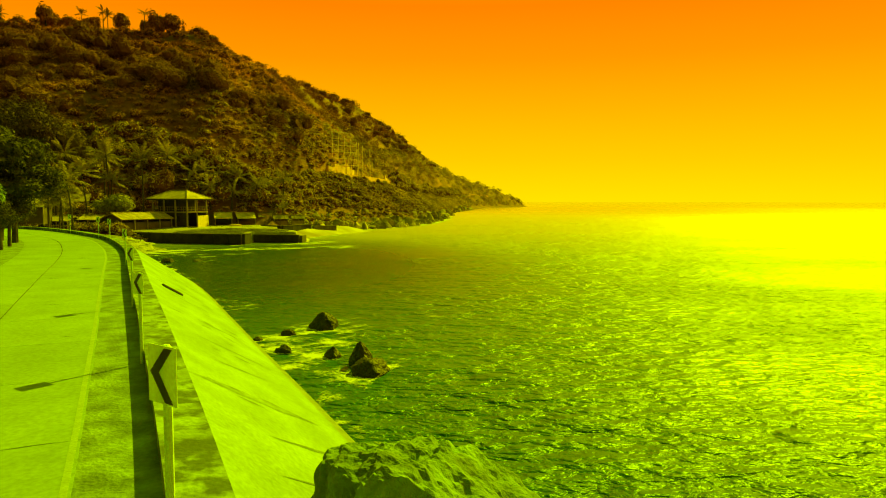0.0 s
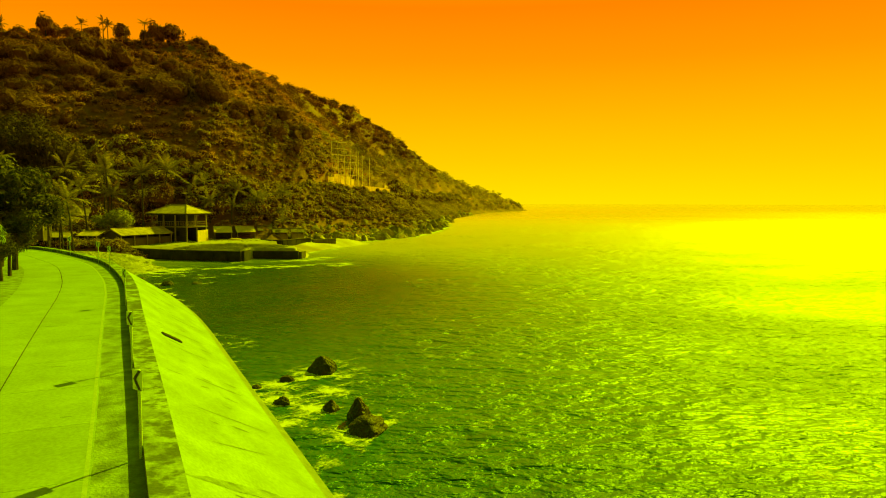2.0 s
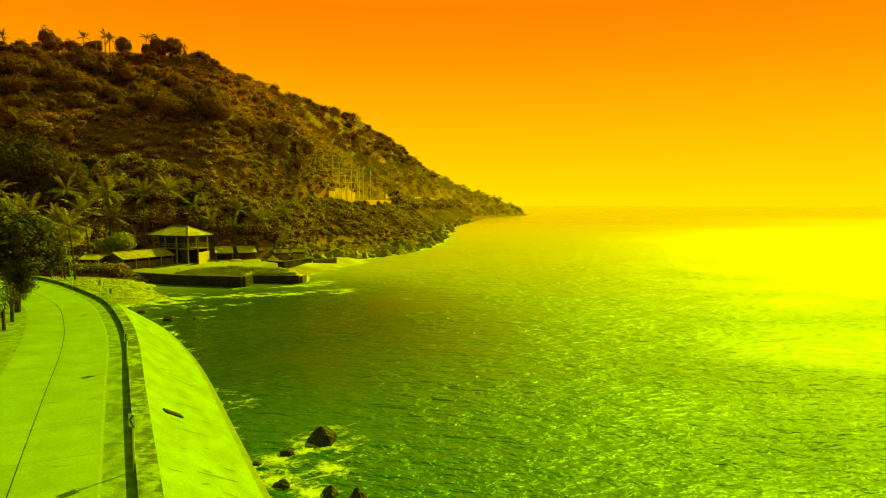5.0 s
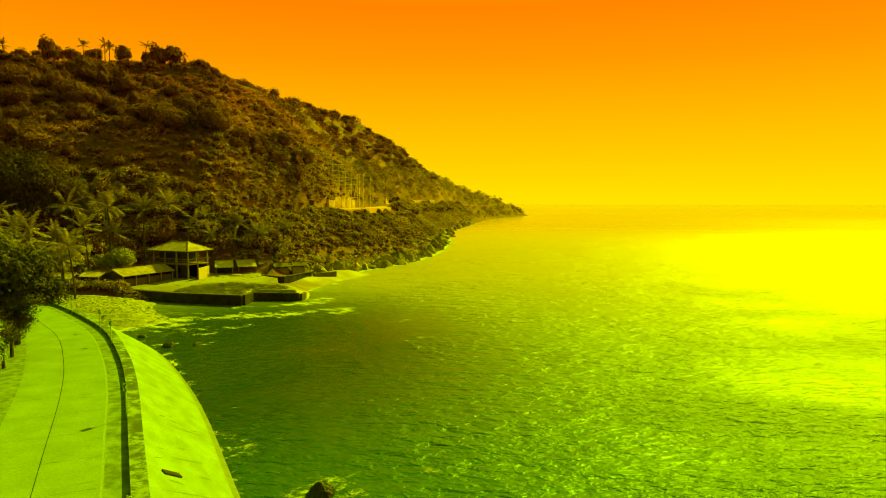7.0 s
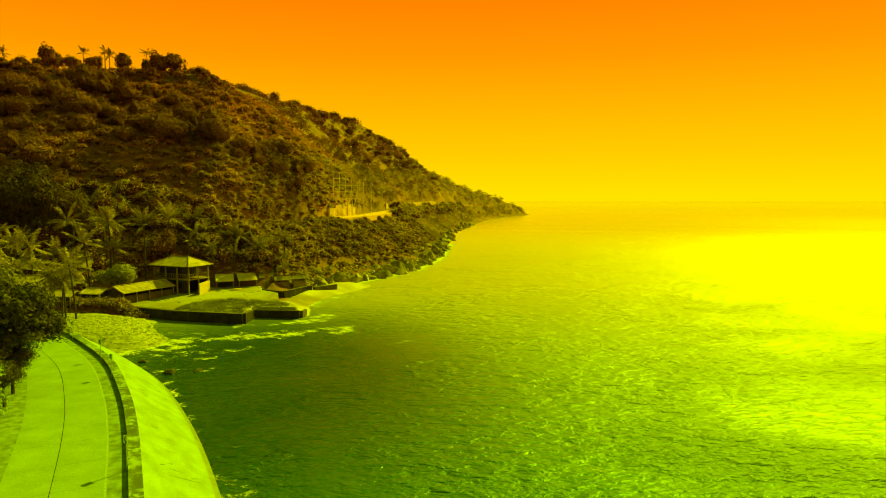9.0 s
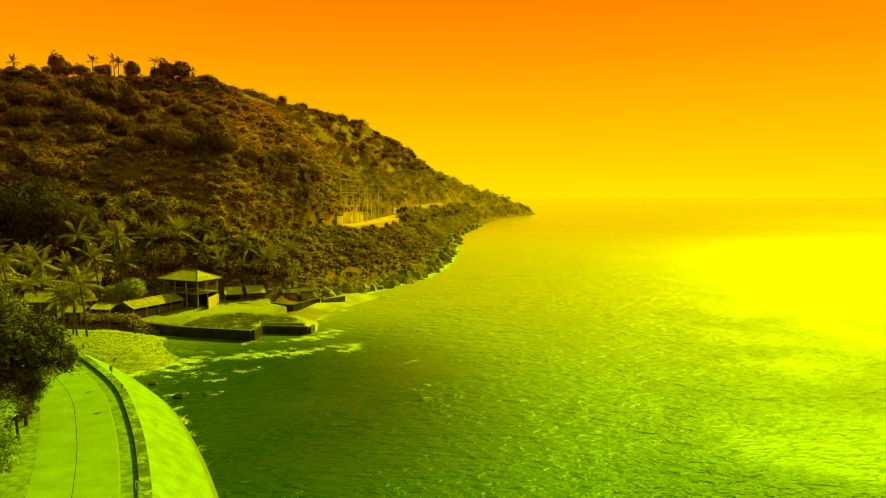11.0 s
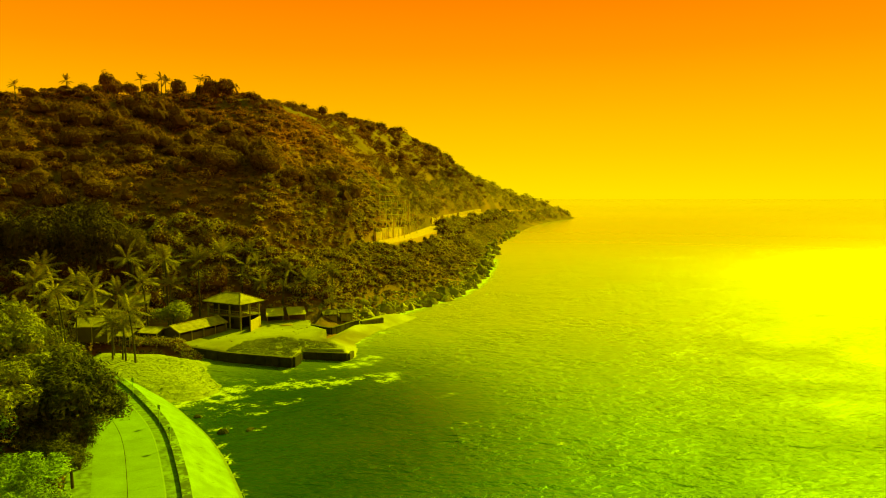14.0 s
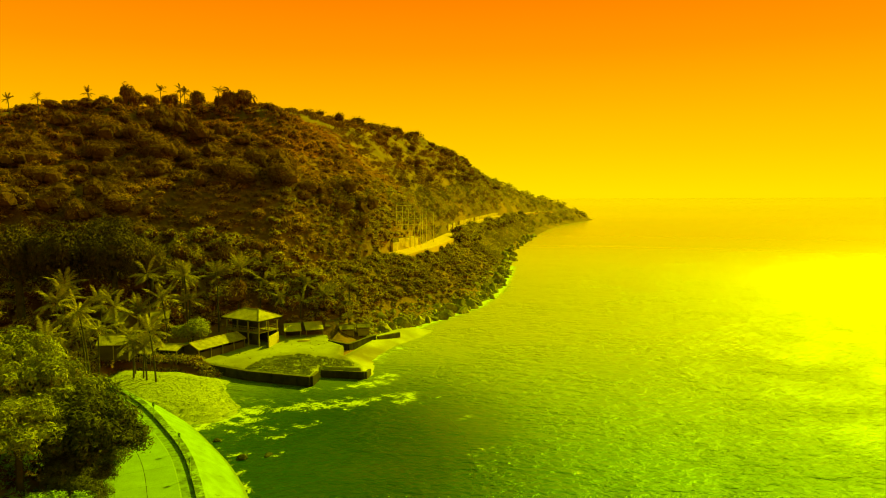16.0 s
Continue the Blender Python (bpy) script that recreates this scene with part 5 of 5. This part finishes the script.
shed(-34.5, 159.0, 1.8, 18, 3.4, 3.0, 2.2, 3.2, "small patched shack near the beach", M_THATCH_DARK, True, 1.8, 4, M_DARKWOOD)


def leanto(x, y, ang, w):
    h = thing("lean_to", "open lean-to with a sloping sheet roof", "shed", pose(x, y, 2.1, 0, 0, ang), "lean-tos")
    d = 3.6
    r = roof_slab([(-w / 2, -d / 2, 1.7), (w / 2, -d / 2, 1.7), (w / 2, d / 2, 3.0), (-w / 2, d / 2, 3.0)], 0.08, "roof", M_SHEET, h, 7)
    for sx in (-1, 1):
        part("post", box_bm(0.12, 0.12, 1.9, (sx * (w / 2 - 0.2), -d / 2 + 0.2, 0.7), 0.01), M_PALEWOOD, h)
        part("post", box_bm(0.12, 0.12, 3.3, (sx * (w / 2 - 0.2), d / 2 - 0.25, 1.35), 0.01), M_PALEWOOD, h)
    part("back_wall", box_bm(w - 0.3, 0.1, 2.6, (0, d / 2 - 0.4, 1.1), 0.01), M_DARKWOOD, h)
    return h


leanto(-42.7, 154.0, 18, 3.9)
leanto(-38.2, 156.0, 22, 4.2)

# low walled platform by the beach, with its pale coping, and the wall that runs on along the shore
plat = thing("wall_platform", "low curved concrete beach wall with a pale coping", "wall", kind="structure")
wall_run(plat, [(-33.2, 149.5), (-30.5, 147.3), (-28.0, 145.6), (-26.6, 148.6), (-25.2, 152.2), (-23.4, 155.2)], 0.2, 2.35, 0.5, M_SEAWALL, M_SEATOP, "block", 1.8)
wall_run(plat, [(-23.0, 155.8), (-18.4, 160.8)], 0.2, 2.0, 0.7, M_SEATOP, None, "block", 2.2)
tarp = thing("covered_boat", "upturned pale boat hull on the yard", "boat", pose(-38.7, 148.7, 2.15, 0, 0, 25))
v, f = [], []
for i in range(9):
    u = -1 + i / 4
    w = 0.42 * (1 - abs(u) ** 2.4) + 0.02
    for j in range(7):
        a = math.pi * j / 6
        v.append((1.5 * u, -w * math.cos(a), 0.55 * math.sin(a) * (0.5 + 0.5 * (1 - abs(u) ** 3))))
for i in range(8):
    for j in range(6):
        o = i * 7 + j
        f.append((o, o + 7, o + 8, o + 1))
mesh_part("hull", raw_mesh("hull", v, f, M_HOUSELIGHT, True), tarp)


# ---- chevron signs ----
def chevron_sign(x, y, top, turn, first=None, label="chevron bend sign on a pale post beside the parapet"):
    h = thing("chevron_sign", label, "road sign", pose(x, y, ROAD_Z - 0.02, 0, 0, turn), "chevron signs")
    t = top - ROAD_Z + 0.02
    part("post", pole_bm((0, 0.05, -0.3), (0, 0.05, t - 0.05), 0.045, 0.045, 10), M_POST, h)
    part("post_cap", pole_bm((0, 0.05, t - 0.05), (0, 0.05, t - 0.02), 0.05, 0.03, 10), M_POST, h)
    bd = part("board", box_bm(0.46, 0.025, 0.58, (0, 0, t - 0.31), 0.01), M_BOARD, h, "pale sign board")
    c = bmesh.new()
    o = t - 0.31
    pts = [(0.19, 0.27), (-0.04, 0.0 + 0.02), (0.19, -0.27), (0.06, -0.27), (-0.18, 0.0 + 0.02), (0.06, 0.27)]
    fr = [c.verts.new((px, -0.0185, o + pz)) for px, pz in pts]
    bk = [c.verts.new((px, -0.0140, o + pz)) for px, pz in pts]
    c.faces.new(fr[::-1])
    for i in range(6):
        j = (i + 1) % 6
        c.faces.new((fr[i], fr[j], bk[j], bk[i]))
    bmesh.ops.recalc_face_normals(c, faces=c.faces)
    part("chevron", c, M_BLACK, bd, "black chevron arrow")
    for zz in (t - 0.14, t - 0.48):
        part("bracket", box_bm(0.16, 0.05, 0.04, (0, 0.03, zz), 0.005), M_POST, h)
    return h


for y, top, turn in ((7.0, 6.48, -38), (18.9, 5.92, -37), (28.7, 5.92, -36), (47.2, 5.92, -34), (72.0, 5.92, -25), (80.5, 5.92, -18), (92.0, 5.92, -5)):
    p, t = on_slope(y, -0.10)
    chevron_sign(p.x, p.y, top, turn)

# ---- hillside road, retaining wall and frame ----
HY = np.arange(206, 905, 6.0)
hroad_in = [Vector((float(np.interp(y, S_Y, S_X)) - 28.2 / 0.93, y)) for y in HY]
hroad_out = [Vector((float(np.interp(y, S_Y, S_X)) - 20.6 / 0.93, y)) for y in HY]
hz = [15.75 * float(np.interp(y, [0, 290, 530, 800, 930], [1, 1.02, 1.1, 0.9, 0.3])) for y in HY]
hz[0], hz[1] = hz[0] - 2.5, hz[1] - 0.7
v, f = [], []
for a, b, z in zip(hroad_in, hroad_out, hz):
    v += [(a.x, a.y, z + 0.15), (b.x, b.y, z + 0.15), (b.x, b.y, z - 4.0), (a.x, a.y, z - 4.0)]
for k in range(len(HY) - 1):
    o, q = 4 * k, 4 * k + 4
    f += [(o, o + 1, q + 1, q), (o + 1, o + 2, q + 2, q + 1), (o + 3, o, q, q + 3)]
tagged(new("road_hillside", raw_mesh("road_hillside", v, f, M_HROAD)), "pale concrete road cut into the hillside", "road", kind="structure")
retain = thing("wall_retaining", "stained concrete retaining wall above the hillside road", "wall", kind="structure")
for k in range(3, 60):
    if 8 <= k < 22 or k in (26, 31, 32, 41):
        continue
    a, b = hroad_in[k], hroad_in[k + 1]
    ang = math.atan2(b.y - a.y, b.x - a.x)
    hh = (3.9, 3.4, 3.7, 2.9)[k % 4] if k < 24 else 2.4
    c = (a + b) / 2
    part("panel", box_bm((b - a).length - 0.15, 0.6, hh + 1, (c.x - 0.4, c.y, hz[k] + hh / 2 - 0.4), 0.08, ang), M_RETAIN, retain)
    if k % 3 == 0:
        part("pilaster", box_bm(0.4, 0.8, hh + 1.3, (a.x - 0.35, a.y, hz[k] + hh / 2 - 0.3), 0.05, ang), M_RETAIN, retain)

frame_ob = thing("billboard_frame", "empty lattice frame of bare poles on the hillside", "billboard frame", pose(-27.6, 236.0, 17.6, -3, 0, 24))
for i in range(5):
    part("upright", pole_bm((i * 2.2, 0, -2.5), (i * 2.2, 0, 14.3 - i * 0.9), 0.13, 0.11, 6), M_BAMBOO, frame_ob)
    part("brace", pole_bm((i * 2.2, 0.1, 8.0), (i * 2.2, 4.5, 2.0), 0.09, 0.08, 5), M_BAMBOO, frame_ob)
for j in range(6):
    zz = 2.6 + j * 2.25
    part("crossbar", pole_bm((-0.2, -0.12, zz), (9.0 if j < 4 else 5.6, -0.12, zz - 0.3), 0.11, 0.11, 6), M_BAMBOO, frame_ob)
for x, y, zt in ((-15.5, 258, 29.5), (-14.3, 262, 28.8), (-12.0, 270, 28.0)):
    pl = thing("pole", "bare utility pole beside the hillside road", "pole", pose(x - 5, y, float(ground_z(x - 5, y)[0])), "roadside poles")
    part("shaft", pole_bm((0, 0, -0.5), (0, 0, zt - float(ground_z(x - 5, y)[0])), 0.16, 0.11, 8), M_BAMBOO, pl)
    part("crossarm", box_bm(1.4, 0.1, 0.1, (0, 0, zt - float(ground_z(x - 5, y)[0]) - 0.8), 0.01), M_BAMBOO, pl)

# ---- marks on road and revetment ----
def blotch(name, x, y, z, ln, wd, ang, seed, mat, tilt=None):
    r = random.Random(seed)
    n = 18
    v, f = [(0, 0, 0.012)], []
    for k in range(n):
        a = 6.283 * k / n
        q = r.uniform(0.55, 1.1)
        v.append((ln / 2 * math.cos(a) * q, wd / 2 * math.sin(a) * q, 0.004))
    f = [(0, 1 + k, 1 + (k + 1) % n) for k in range(n)]
    ob = mesh_part(name, raw_mesh(name, v, f, mat))
    ob.matrix_basis = (tilt or pose(x, y, z, 0, 0, ang))
    return ob


def slope_mark(name, y, o, ln, wd, turn, seed, mat):
    p, t = on_slope(y, o)
    ang = math.degrees(math.atan2(t.y, t.x))
    slope = math.degrees(math.atan2(3.62, 6.25 - WALL_W))
    m = pose(p.x, p.y, rev_z(o) + 0.008, 0, 0, ang) @ pose(0, 0, 0, slope, 0, 0) @ pose(0, 0, 0, 0, 0, turn)
    b = blotch(name, 0, 0, 0, ln, wd, 0, seed, mat, m)
    b.parent = revet


# casting joints that run slantwise down the slope, a rough gravelly band, and weather stains
for k, y in enumerate((9.0, 12.2, 15.0, 21.5, 25.5, 30.5, 36.0, 42.0, 48.5, 55.0, 62.0)):
    slope_mark("joint", y, 3.0 + 0.4 * (k % 3), 4.4 - 0.5 * (k % 2), 0.10 + 0.05 * (k % 3), -64 + 3 * (k % 4), 80 + k, M_STAIN)
slope_mark("gravel_band", 18.2, 3.0, 5.6, 0.75, -64, 99, M_SHOULDER)
rk = random.Random(17)
for k in range(46):
    y = rk.uniform(7, 88)
    slope_mark("stain", y, rk.uniform(1.6, 5.2), rk.uniform(0.4, 1.3), rk.uniform(0.06, 0.28), rk.uniform(-80, -40), 120 + k, M_STAIN)
p, t = on_slope(37.8, 2.2)
m = pose(p.x, p.y, rev_z(2.2) + 0.03, 0, 0, math.degrees(math.atan2(t.y, t.x))) @ pose(0, 0, 0, math.degrees(math.atan2(3.62, 6.25 - WALL_W))) @ pose(0, 0, 0, 0, 0, -62)
drain = part("drain_slab", box_bm(1.3, 0.46, 0.16, (0, 0, 0), 0.03), M_SEAWALL, revet, "dark slab over a drain in the slope")
drain.matrix_basis = m
rk = random.Random(23)
for k in range(26):
    i = rk.randrange(14, 88)
    o = rk.choice((-2.2, -3.0, -3.9, -5.4, -6.2, -7.0))
    q = offset_line(WALL_LINE, o)[i]
    t = (WALL_LINE[i + 1] - WALL_LINE[i]).normalized()
    b = blotch("crack", q.x, q.y, ROAD_Z + 0.003, rk.uniform(0.5, 1.5), rk.uniform(0.02, 0.05), math.degrees(math.atan2(t.y, t.x)) + 90 + rk.uniform(-15, 15), 400 + k, M_STAIN)
    b.parent = road

# ---- road slabs, each its own piece ----
for i in range(0, NSEG - 5, 5):
    j = min(i + 5, NSEG)
    for la, lb in ((-4.60, -1.28), (-7.76, -4.66)):
        A, B = OFF[la], OFF[lb]
        A2, B2 = list(A), list(B)
        A2[i] = A[i].lerp(A[i + 1], 0.02)
        B2[i] = B[i].lerp(B[i + 1], 0.02)
        mesh_part("slab", strip(A2, B2, ROAD_Z, ROAD_Z, i, j, 0.2, "slab", M_SLAB), road)
